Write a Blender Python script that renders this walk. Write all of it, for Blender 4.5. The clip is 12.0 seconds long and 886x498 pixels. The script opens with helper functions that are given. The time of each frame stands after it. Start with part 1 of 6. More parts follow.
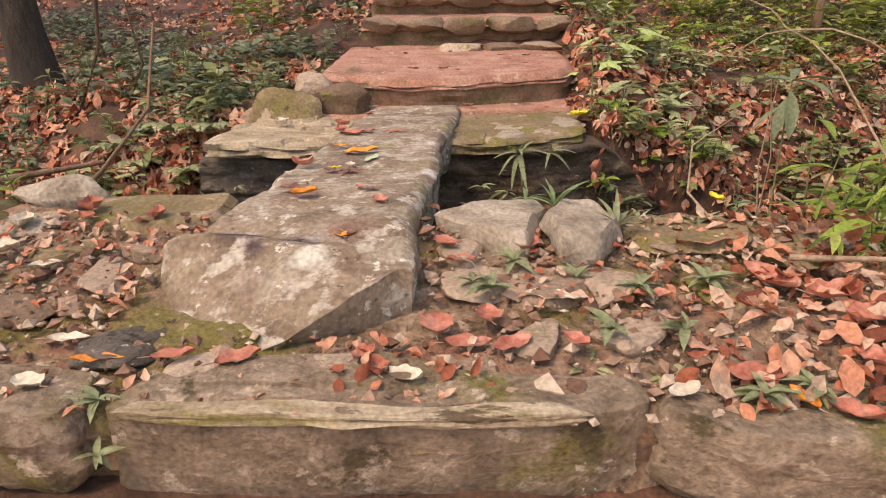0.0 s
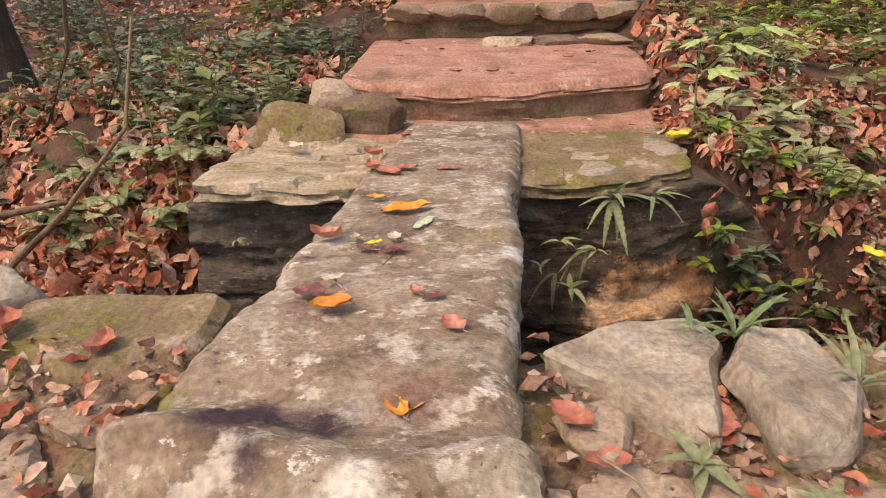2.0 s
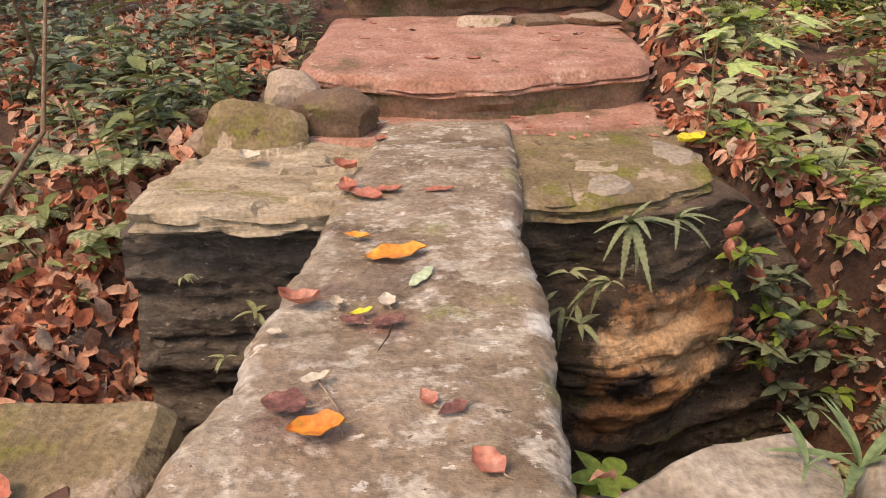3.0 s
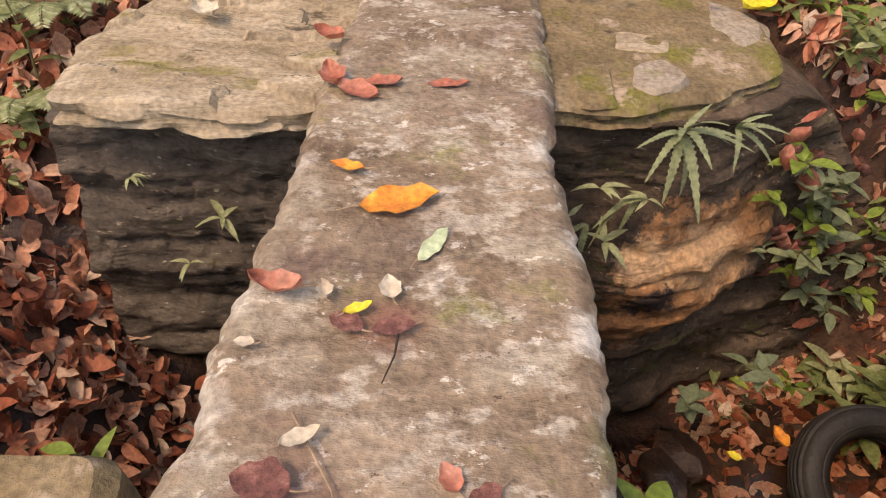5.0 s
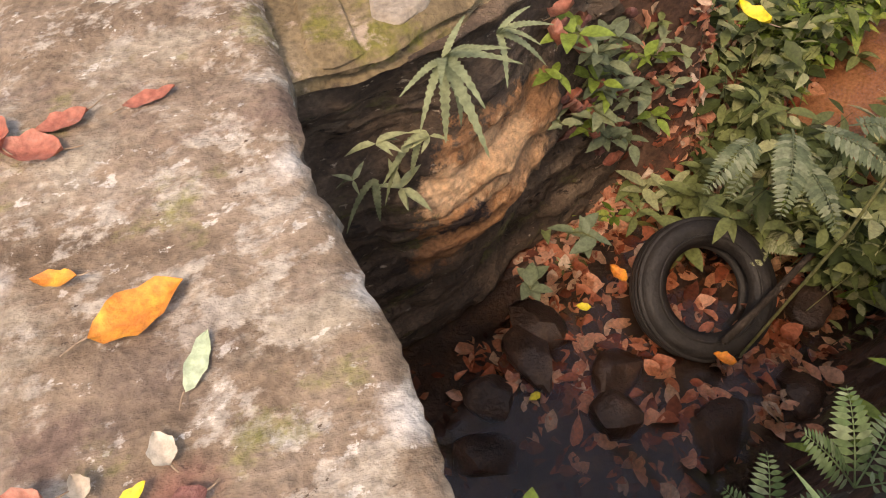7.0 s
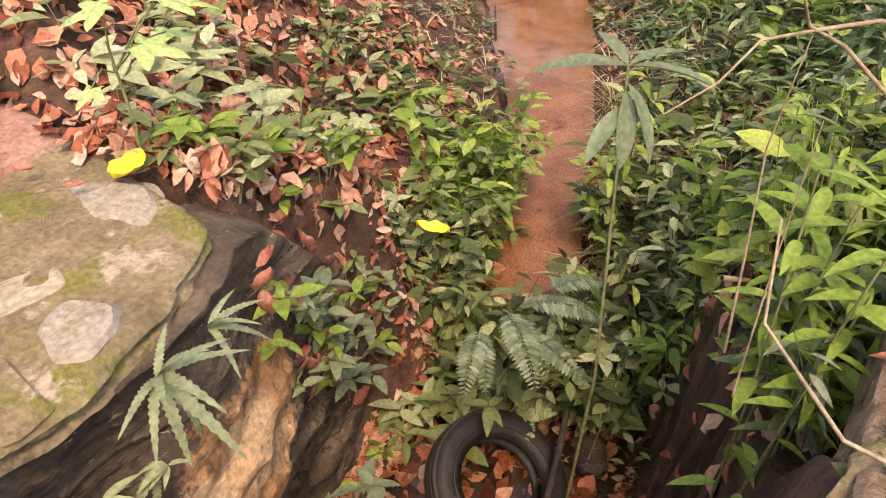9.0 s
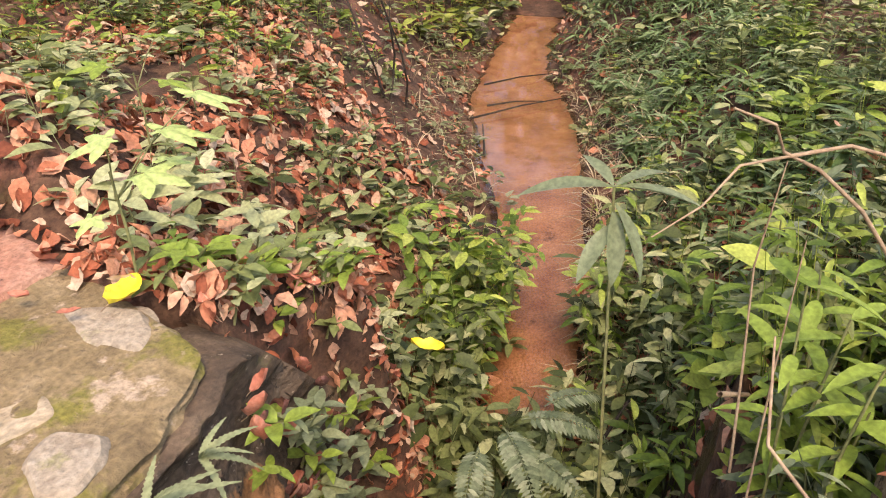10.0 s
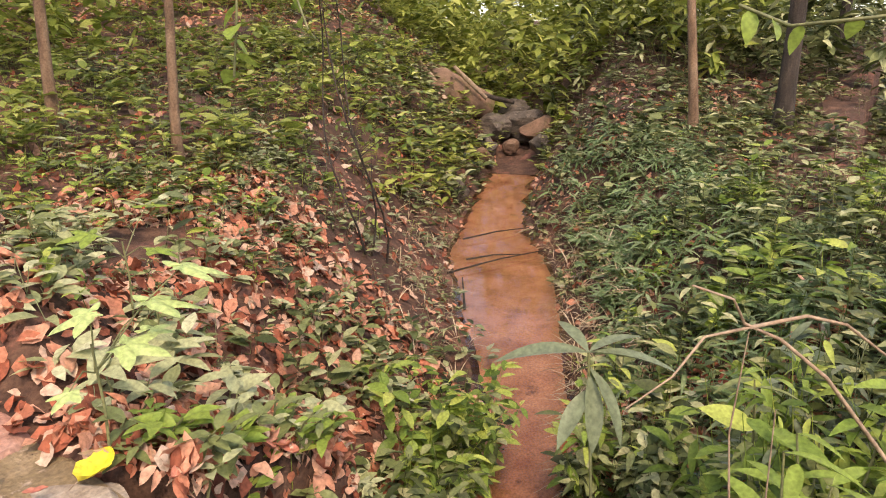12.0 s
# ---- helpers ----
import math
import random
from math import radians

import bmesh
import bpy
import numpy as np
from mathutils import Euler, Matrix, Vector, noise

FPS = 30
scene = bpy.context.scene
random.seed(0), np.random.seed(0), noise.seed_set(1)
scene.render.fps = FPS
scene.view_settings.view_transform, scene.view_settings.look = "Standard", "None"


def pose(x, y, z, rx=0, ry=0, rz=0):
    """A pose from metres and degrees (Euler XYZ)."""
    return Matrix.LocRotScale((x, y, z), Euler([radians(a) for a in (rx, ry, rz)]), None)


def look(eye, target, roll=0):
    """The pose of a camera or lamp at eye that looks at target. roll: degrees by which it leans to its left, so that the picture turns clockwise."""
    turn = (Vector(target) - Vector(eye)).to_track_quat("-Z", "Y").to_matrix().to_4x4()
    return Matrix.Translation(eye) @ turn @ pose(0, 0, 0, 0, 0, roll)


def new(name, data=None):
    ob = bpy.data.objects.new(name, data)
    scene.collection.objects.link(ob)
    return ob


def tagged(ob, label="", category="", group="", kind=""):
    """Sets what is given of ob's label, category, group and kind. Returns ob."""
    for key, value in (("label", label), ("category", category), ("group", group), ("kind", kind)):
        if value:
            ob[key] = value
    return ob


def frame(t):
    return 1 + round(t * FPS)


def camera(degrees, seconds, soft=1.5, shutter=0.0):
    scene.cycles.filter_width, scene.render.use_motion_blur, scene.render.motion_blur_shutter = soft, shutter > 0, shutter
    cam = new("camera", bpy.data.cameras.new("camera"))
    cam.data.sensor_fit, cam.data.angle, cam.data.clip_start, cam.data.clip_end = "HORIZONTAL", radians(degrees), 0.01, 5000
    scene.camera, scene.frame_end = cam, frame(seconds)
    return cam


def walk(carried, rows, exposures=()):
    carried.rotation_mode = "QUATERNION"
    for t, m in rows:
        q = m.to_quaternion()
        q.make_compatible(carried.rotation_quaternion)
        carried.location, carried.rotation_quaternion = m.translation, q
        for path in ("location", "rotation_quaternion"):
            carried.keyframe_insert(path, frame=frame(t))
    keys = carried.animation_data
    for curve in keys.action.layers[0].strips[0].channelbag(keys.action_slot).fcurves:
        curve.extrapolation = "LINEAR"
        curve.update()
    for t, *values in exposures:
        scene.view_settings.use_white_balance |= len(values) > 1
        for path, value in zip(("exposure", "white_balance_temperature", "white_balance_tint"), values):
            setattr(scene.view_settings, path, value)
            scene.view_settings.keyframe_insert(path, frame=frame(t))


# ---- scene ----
cam = camera(65.8, 12.0, soft=1.1)
PATH = [
    (0, (0.172, 0.328, 1.147), (0.076, 2.188, 0.417), -0.9),
    (0.5, (0.141, 0.605, 1.143), (0.002, 2.463, 0.415), -1.2),
    (1, (0.026, 0.859, 1.174), (-0.107, 2.707, 0.423), -1.2),
    (1.5, (-0.06, 1.131, 1.192), (-0.189, 2.969, 0.416), -0.9),
    (2, (-0.121, 1.403, 1.184), (-0.248, 3.237, 0.396), -1.3),
    (2.5, (-0.202, 1.664, 1.178), (-0.275, 3.49, 0.366), -1.2),
    (2.7, (-0.247, 1.782, 1.197), (-0.285, 3.597, 0.358), -1.0),
    (4.3, (-0.319, 2.312, 1.351), (-0.24, 3.972, 0.239), 1.0),
    (4.5, (-0.325, 2.367, 1.353), (-0.255, 3.99, 0.187), 1.5),
    (5, (-0.366, 2.52, 1.343), (-0.294, 3.968, -0.036), 3.1),
    (5.5, (-0.41, 2.681, 1.391), (-0.311, 3.805, -0.26), 3.5),
    (6, (-0.361, 2.794, 1.387), (-0.221, 3.875, -0.29), 0.4),
    (6.5, (-0.251, 2.899, 1.386), (0.013, 3.969, -0.282), -1.3),
    (7, (-0.141, 2.97, 1.441), (0.298, 3.966, -0.242), -0.1),
    (7.5, (-0.095, 2.958, 1.471), (0.593, 3.902, -0.172), 2.0),
    (7.7, (-0.085, 2.96, 1.485), (0.715, 3.867, -0.137), 3.3),
    (9.3, (-0.102, 3.139, 1.382), (1.326, 4.076, 0.256), 1.1),
    (9.5, (-0.099, 3.137, 1.394), (1.36, 4.097, 0.328), 1.0),
    (10, (-0.098, 3.134, 1.427), (1.413, 4.127, 0.466), 1.1),
    (10.5, (-0.118, 3.133, 1.443), (1.446, 4.135, 0.577), 1.3),
    (11, (-0.131, 3.128, 1.468), (1.48, 4.136, 0.699), 1.3),
    (11.5, (-0.132, 3.122, 1.486), (1.519, 4.143, 0.821), 1.2),
    (12, (-0.115, 3.112, 1.502), (1.563, 4.157, 0.947), 0.8),
]
walk(cam, [(t, look(eye, target, roll)) for t, eye, target, roll in PATH], [(0, 1.27, 8900, 21), (5.5, 1.27, 9000, 22), (9.5, 1.9, 8400, 18), (12, 1.72, 8400, 21)])


# ---- light ----
SUN_AZ, SUN_EL = math.atan2(-0.75, -0.62), radians(58)
world = bpy.data.worlds.new("sky")
scene.world = world
world.use_nodes = True
_n = world.node_tree.nodes
_sky = _n.new("ShaderNodeTexSky")
_sky.sky_type, _sky.sun_disc = "NISHITA", False
_sky.sun_elevation, _sky.sun_rotation = SUN_EL, SUN_AZ
_sky.air_density, _sky.dust_density = 1.0, 1.8
world.node_tree.links.new(_sky.outputs["Color"], _n["Background"].inputs["Color"])
_n["Background"].inputs["Strength"].default_value = 0.15
sun = new("sun", bpy.data.lights.new("sun", "SUN"))
sun.data.energy, sun.data.angle, sun.data.color = 0.65, radians(9), (1.0, 0.93, 0.84)
sun.matrix_world = look((math.sin(SUN_AZ) * 30 * math.cos(SUN_EL), math.cos(SUN_AZ) * 30 * math.cos(SUN_EL), 30 * math.sin(SUN_EL)), (0, 0, 0))


# ---- materials ----
def material(name, stops, scale=6.0, rough=0.8, bump=0.3, detail=8.0, stretch=(1, 1, 1), patches=(), fine=60.0,
             island=False, per_object=False, translucent=0.0, spots=()):
    """Noise-driven colour ramp, then patches of other colours (colour, scale, threshold, softness), fine grain and relief."""
    m = bpy.data.materials.new(name)
    m.use_nodes = True
    nt = m.node_tree
    nodes, link = nt.nodes, nt.links.new
    bsdf = nodes["Principled BSDF"]
    co = nodes.new("ShaderNodeTexCoord")
    geo = nodes.new("ShaderNodeNewGeometry")
    mp = nodes.new("ShaderNodeMapping")
    mp.inputs["Scale"].default_value = stretch
    link(geo.outputs["Position"], mp.inputs["Vector"])
    n1 = nodes.new("ShaderNodeTexNoise")
    n1.inputs["Scale"].default_value, n1.inputs["Detail"].default_value, n1.inputs["Roughness"].default_value = scale, detail, 0.65
    link(mp.outputs["Vector"], n1.inputs["Vector"])
    ramp = nodes.new("ShaderNodeValToRGB")
    els = ramp.color_ramp.elements
    while len(els) < len(stops):
        els.new(0.5)
    for e, (p, c) in zip(els, stops):
        e.position, e.color = p, (*c, 1)
    if island:
        link(geo.outputs["Random Per Island"], ramp.inputs["Fac"])
    elif per_object:
        oi = nodes.new("ShaderNodeObjectInfo")
        ad = nodes.new("ShaderNodeMath")
        ad.operation = "MULTIPLY_ADD"
        ad.inputs[1].default_value = 0.5
        su = nodes.new("ShaderNodeMath")
        su.operation = "MULTIPLY_ADD"
        su.inputs[1].default_value, su.inputs[2].default_value = 0.5, 0.0
        link(n1.outputs["Fac"], ad.inputs[0])
        link(oi.outputs["Random"], su.inputs[0])
        link(su.outputs[0], ad.inputs[2])
        link(ad.outputs[0], ramp.inputs["Fac"])
    else:
        link(n1.outputs["Fac"], ramp.inputs["Fac"])
    colour = ramp.outputs["Color"]
    for k, (c, sc, at, soft) in enumerate(patches):
        n2 = nodes.new("ShaderNodeTexNoise")
        n2.inputs["Scale"].default_value, n2.inputs["Detail"].default_value, n2.inputs["Roughness"].default_value = sc, 9, 0.68
        off = nodes.new("ShaderNodeMapping")
        off.inputs["Location"].default_value = (13.7 * (k + 1), 5.1 * k, 3.3)
        off.inputs["Scale"].default_value = stretch
        link(geo.outputs["Position"], off.inputs["Vector"])
        link(off.outputs["Vector"], n2.inputs["Vector"])
        mr = nodes.new("ShaderNodeMapRange")
        mr.inputs["From Min"].default_value, mr.inputs["From Max"].default_value = at, at + soft
        link(n2.outputs["Fac"], mr.inputs["Value"])
        mx = nodes.new("ShaderNodeMix")
        mx.data_type = "RGBA"
        link(mr.outputs["Result"], mx.inputs["Factor"])
        link(colour, mx.inputs["A"])
        mx.inputs["B"].default_value = (*c, 1)
        colour = mx.outputs["Result"]
    for c, centre, radius, soft in spots:
        sb = nodes.new("ShaderNodeVectorMath")
        sb.operation = "DISTANCE"
        sb.inputs[1].default_value = centre
        link(geo.outputs["Position"], sb.inputs[0])
        nz = nodes.new("ShaderNodeTexNoise")
        nz.inputs["Scale"].default_value, nz.inputs["Detail"].default_value, nz.inputs["Roughness"].default_value = 9, 10, 0.72
        link(geo.outputs["Position"], nz.inputs["Vector"])
        ds = nodes.new("ShaderNodeMath")
        ds.operation = "MULTIPLY_ADD"
        ds.inputs[1].default_value = radius * 2.2
        link(nz.outputs["Fac"], ds.inputs[0])
        link(sb.outputs["Value"], ds.inputs[2])
        mr = nodes.new("ShaderNodeMapRange")
        mr.inputs["From Min"].default_value, mr.inputs["From Max"].default_value = radius * 2.1, radius * 2.1 - soft
        link(ds.outputs[0], mr.inputs["Value"])
        mx = nodes.new("ShaderNodeMix")
        mx.data_type = "RGBA"
        link(mr.outputs["Result"], mx.inputs["Factor"])
        link(colour, mx.inputs["A"])
        mx.inputs["B"].default_value = (*c, 1)
        colour = mx.outputs["Result"]
    g = nodes.new("ShaderNodeTexNoise")
    g.inputs["Scale"].default_value, g.inputs["Detail"].default_value = fine, 6
    link(geo.outputs["Position"], g.inputs["Vector"])
    gr = nodes.new("ShaderNodeMapRange")
    gr.inputs["From Min"].default_value, gr.inputs["From Max"].default_value = 0.3, 0.7
    gr.inputs["To Min"].default_value, gr.inputs["To Max"].default_value = 0.68, 1.25
    link(g.outputs["Fac"], gr.inputs["Value"])
    mul = nodes.new("ShaderNodeMix")
    mul.data_type, mul.blend_type = "RGBA", "MULTIPLY"
    mul.inputs["Factor"].default_value = 1.0
    link(colour, mul.inputs["A"])
    link(gr.outputs["Result"], mul.inputs["B"])
    link(mul.outputs["Result"], bsdf.inputs["Base Color"])
    bsdf.inputs["Roughness"].default_value = rough
    bsdf.inputs["Specular IOR Level"].default_value = 0.22 if island else 0.4
    if bump:
        hs = nodes.new("ShaderNodeMath")
        hs.operation = "MULTIPLY_ADD"
        hs.inputs[1].default_value = 0.16
        link(g.outputs["Fac"], hs.inputs[0])
        link(n1.outputs["Fac"], hs.inputs[2])
        bm = nodes.new("ShaderNodeBump")
        bm.inputs["Strength"].default_value, bm.inputs["Distance"].default_value = bump, 0.04
        link(hs.outputs[0], bm.inputs["Height"])
        link(bm.outputs["Normal"], bsdf.inputs["Normal"])
    if translucent:
        tr = nodes.new("ShaderNodeBsdfTranslucent")
        link(mul.outputs["Result"], tr.inputs["Color"])
        ms = nodes.new("ShaderNodeMixShader")
        ms.inputs["Fac"].default_value = translucent
        link(bsdf.outputs["BSDF"], ms.inputs[1])
        link(tr.outputs["BSDF"], ms.inputs[2])
        link(ms.outputs["Shader"], nodes["Material Output"].inputs["Surface"])
    return m


M_SOIL = material("soil", [(0.25, (0.03, 0.016, 0.010)), (0.5, (0.075, 0.038, 0.023)), (0.75, (0.17, 0.092, 0.056))], 5, 0.95, 0.9,
                  patches=[((0.20, 0.085, 0.055), 2.3, 0.52, 0.12), ((0.115, 0.105, 0.035), 1.3, 0.60, 0.10)])
M_PLAT = material("trodden earth and stone", [(0.28, (0.085, 0.052, 0.032)), (0.45, (0.19, 0.12, 0.075)), (0.58, (0.28, 0.19, 0.125)), (0.72, (0.40, 0.30, 0.21))], 9, 0.95, 1.0,
                  patches=[((0.17, 0.14, 0.04), 1.7, 0.50, 0.08), ((0.30, 0.15, 0.095), 2.6, 0.54, 0.10), ((0.42, 0.32, 0.23), 15, 0.61, 0.03), ((0.06, 0.04, 0.026), 12, 0.60, 0.04)])
M_KERB = material("mossy kerb stone", [(0.28, (0.10, 0.07, 0.045)), (0.45, (0.20, 0.145, 0.095)), (0.60, (0.29, 0.215, 0.15)), (0.74, (0.46, 0.37, 0.27))], 8, 0.95, 1.0, stretch=(0.9, 1, 1.2),
                  patches=[((0.15, 0.125, 0.035), 2.2, 0.54, 0.10), ((0.42, 0.33, 0.24), 9, 0.58, 0.04), ((0.08, 0.06, 0.03), 5, 0.58, 0.06)])
M_RED = material("red earth", [(0.25, (0.24, 0.10, 0.065)), (0.5, (0.39, 0.195, 0.135)), (0.75, (0.52, 0.32, 0.24))], 5, 0.95, 0.9,
                 patches=[((0.17, 0.11, 0.06), 2.5, 0.56, 0.12), ((0.50, 0.34, 0.26), 9, 0.60, 0.05), ((0.15, 0.07, 0.05), 14, 0.63, 0.04)])
M_RISER = material("damp earth riser", [(0.25, (0.12, 0.07, 0.045)), (0.5, (0.20, 0.12, 0.075)), (0.75, (0.34, 0.19, 0.125))], 4, 0.9, 0.7,
                   patches=[((0.10, 0.085, 0.03), 3, 0.52, 0.12)])
M_SLAB = material("weathered slab stone", [(0.30, (0.115, 0.077, 0.047)), (0.46, (0.21, 0.15, 0.098)), (0.60, (0.285, 0.215, 0.15)), (0.72, (0.37, 0.30, 0.222))], 4.5, 0.88, 1.0,
                  stretch=(0.8, 1.15, 1), patches=[((0.42, 0.365, 0.29), 8, 0.52, 0.06), ((0.33, 0.275, 0.20), 3.3, 0.52, 0.10), ((0.55, 0.50, 0.42), 17, 0.60, 0.03), ((0.10, 0.068, 0.045), 27, 0.64, 0.03), ((0.21, 0.19, 0.07), 3.1, 0.60, 0.08), ((0.17, 0.115, 0.085), 2.0, 0.56, 0.10)], fine=50,
                  spots=[((0.045, 0.022, 0.03), (-0.62, 2.52, 0.33), 0.11, 0.05), ((0.05, 0.028, 0.03), (-0.45, 2.54, 0.33), 0.09, 0.05), ((0.06, 0.034, 0.036), (-0.56, 2.40, 0.34), 0.06, 0.05), ((0.16, 0.085, 0.075), (-0.55, 2.25, 0.28), 0.08, 0.12),
                         ((0.55, 0.52, 0.44), (-0.36, 2.33, 0.33), 0.07, 0.05), ((0.20, 0.11, 0.09), (-0.56, 3.02, 0.34), 0.13, 0.15), ((0.24, 0.12, 0.085), (-0.42, 3.36, 0.34), 0.09, 0.08),
                         ((0.20, 0.115, 0.08), (-0.28, 2.62, 0.33), 0.12, 0.1), ((0.15, 0.11, 0.085), (-0.40, 3.6, 0.34), 0.15, 0.2),
                         ((0.60, 0.56, 0.49), (-0.03, 3.35, 0.33), 0.06, 0.05), ((0.60, 0.56, 0.49), (-0.01, 3.6, 0.33), 0.06, 0.05), ((0.60, 0.56, 0.49), (-0.06, 3.95, 0.33), 0.06, 0.05),
                         ((0.58, 0.54, 0.46), (-0.74, 3.45, 0.33), 0.07, 0.06), ((0.58, 0.54, 0.46), (-0.76, 3.2, 0.33), 0.08, 0.06), ((0.55, 0.5, 0.43), (-0.66, 3.9, 0.33), 0.05, 0.05), ((0.21, 0.20, 0.075), (-0.02, 3.1, 0.33), 0.07, 0.08)])
M_ROCK = material("grey field stone", [(0.28, (0.15, 0.095, 0.06)), (0.5, (0.28, 0.195, 0.132)), (0.75, (0.42, 0.32, 0.235))], 6, 0.9, 0.7,
                  patches=[((0.16, 0.14, 0.045), 4, 0.56, 0.1)], per_object=True)
M_PALE = material("pale lichened stone", [(0.28, (0.20, 0.15, 0.105)), (0.5, (0.33, 0.27, 0.20)), (0.75, (0.46, 0.40, 0.32))], 7, 0.9, 0.7,
                  patches=[((0.24, 0.23, 0.10), 5, 0.60, 0.1)])
M_MOSS = material("mossy stone", [(0.28, (0.13, 0.092, 0.05)), (0.5, (0.215, 0.155, 0.08)), (0.75, (0.33, 0.25, 0.15))], 6, 0.95, 0.9,
                  patches=[((0.17, 0.15, 0.035), 3.4, 0.53, 0.08), ((0.38, 0.29, 0.205), 5, 0.57, 0.05), ((0.09, 0.062, 0.038), 9, 0.60, 0.05)])
M_LEDGE = material("layered ledge stone", [(0.3, (0.21, 0.155, 0.09)), (0.5, (0.37, 0.29, 0.19)), (0.7, (0.53, 0.44, 0.32))], 5, 0.9, 0.9,
                   stretch=(0.5, 1.6, 3), patches=[((0.24, 0.20, 0.075), 3, 0.58, 0.08), ((0.12, 0.085, 0.05), 6, 0.60, 0.04)])
# Both wall colours: damp tones lowered further, so ditch shade is in the colour.
M_DARK = material("damp bank stone darkened for ditch shade", [(0.28, (0.035, 0.027, 0.020)), (0.5, (0.095, 0.075, 0.056)), (0.75, (0.21, 0.165, 0.12))], 5, 0.8, 1.0,
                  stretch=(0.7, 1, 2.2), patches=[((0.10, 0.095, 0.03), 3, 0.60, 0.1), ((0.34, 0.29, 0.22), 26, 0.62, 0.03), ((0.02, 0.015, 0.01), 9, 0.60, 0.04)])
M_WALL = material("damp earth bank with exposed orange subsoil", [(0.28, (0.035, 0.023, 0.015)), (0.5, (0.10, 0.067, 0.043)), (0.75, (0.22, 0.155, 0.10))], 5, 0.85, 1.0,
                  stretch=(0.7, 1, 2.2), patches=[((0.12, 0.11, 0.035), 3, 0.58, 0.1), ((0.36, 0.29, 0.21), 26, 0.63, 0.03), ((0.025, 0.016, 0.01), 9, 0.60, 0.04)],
                  spots=[((0.40, 0.19, 0.08), (0.62, 4.25, -0.44), 0.33, 0.05), ((0.40, 0.19, 0.08), (0.86, 4.36, -0.30), 0.17, 0.04), ((0.34, 0.16, 0.07), (0.42, 4.22, -0.74), 0.15, 0.05),
                         ((0.66, 0.40, 0.21), (0.68, 4.25, -0.36), 0.20, 0.05), ((0.60, 0.34, 0.17), (0.84, 4.36, -0.50), 0.15, 0.05), ((0.68, 0.43, 0.24), (0.42, 4.22, -0.33), 0.12, 0.05),
                         # a hole's darkness, painted flat on the wall as a spot
                         ((0.045, 0.028, 0.022), (0.51, 4.17, -0.55), 0.13, 0.03), ((0.05, 0.03, 0.024), (0.80, 4.36, -0.22), 0.045, 0.03)])
# Wet mud made near black: the ditch's shade is mixed into the colour.
M_BED = material("wet stream bed darkened for ditch shade", [(0.28, (0.016, 0.009, 0.006)), (0.5, (0.042, 0.023, 0.015)), (0.75, (0.11, 0.06, 0.035))], 6, 0.3, 0.8)
M_BARK = material("dark bark", [(0.3, (0.02, 0.015, 0.011)), (0.5, (0.045, 0.033, 0.024)), (0.75, (0.10, 0.073, 0.054))], 9, 0.9, 1.0, stretch=(1, 1, 0.25))
M_BARK2 = material("brown sapling bark", [(0.3, (0.09, 0.05, 0.03)), (0.5, (0.20, 0.12, 0.07)), (0.75, (0.33, 0.22, 0.14))], 9, 0.9, 0.8, stretch=(1, 1, 0.3))
M_TWIG = material("dry twig", [(0.3, (0.22, 0.14, 0.085)), (0.6, (0.36, 0.26, 0.17))], 12, 0.85, 0.3)
M_STEM = material("green stem", [(0.3, (0.10, 0.11, 0.04)), (0.6, (0.20, 0.20, 0.085))], 12, 0.6, 0.2)
M_TYRE = material("muddy black rubber", [(0.3, (0.010, 0.009, 0.008)), (0.6, (0.03, 0.025, 0.021))], 6, 0.6, 0.4)
M_LITTER = material("dry fallen leaf", [(0.0, (0.13, 0.04, 0.024)), (0.2, (0.38, 0.115, 0.06)), (0.5, (0.56, 0.25, 0.15)), (0.8, (0.58, 0.33, 0.22)), (1.0, (0.58, 0.44, 0.32))],
                    9, 0.75, 0.3, island=True, translucent=0.12)
# Dark copy of the litter: wet leaves with the ditch's shade in their colour.
M_WETSHADE = material("wet dead leaf darkened for ditch shade", [(0.0, (0.03, 0.013, 0.009)), (0.5, (0.09, 0.036, 0.022)), (1.0, (0.22, 0.09, 0.05))], 9, 0.35, 0.3, island=True)
# Ramp reaches low so its darkest leaves stand for shaded gaps in the foliage.
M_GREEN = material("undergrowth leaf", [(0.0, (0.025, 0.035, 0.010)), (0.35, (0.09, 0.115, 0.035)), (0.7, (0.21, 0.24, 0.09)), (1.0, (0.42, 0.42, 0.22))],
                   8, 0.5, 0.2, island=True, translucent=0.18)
# Lighter leaf green with sunlight worked into the colour.
M_BRIGHT = material("bright leaf with sunlight in its colour", [(0.0, (0.07, 0.12, 0.02)), (0.5, (0.21, 0.31, 0.055)), (1.0, (0.46, 0.52, 0.12))], 8, 0.38, 0.2, island=True, translucent=0.35)
M_DULL = material("dull grey-green leaf", [(0.0, (0.09, 0.12, 0.065)), (0.5, (0.15, 0.185, 0.10)), (1.0, (0.26, 0.29, 0.18))], 8, 0.42, 0.2, island=True, translucent=0.2)
# Backlit sunshine of the clearing, put into a yellower leaf colour.
M_SUNNY = material("yellow-green leaf with clearing sunlight in its colour", [(0.0, (0.10, 0.14, 0.025)), (0.5, (0.27, 0.32, 0.06)), (1.0, (0.50, 0.52, 0.15))], 8, 0.5, 0.2, island=True, translucent=0.35)
M_WEED = material("dusty weed leaf", [(0.0, (0.13, 0.16, 0.07)), (0.5, (0.22, 0.25, 0.125)), (1.0, (0.35, 0.37, 0.22))], 8, 0.6, 0.2, island=True, translucent=0.2)
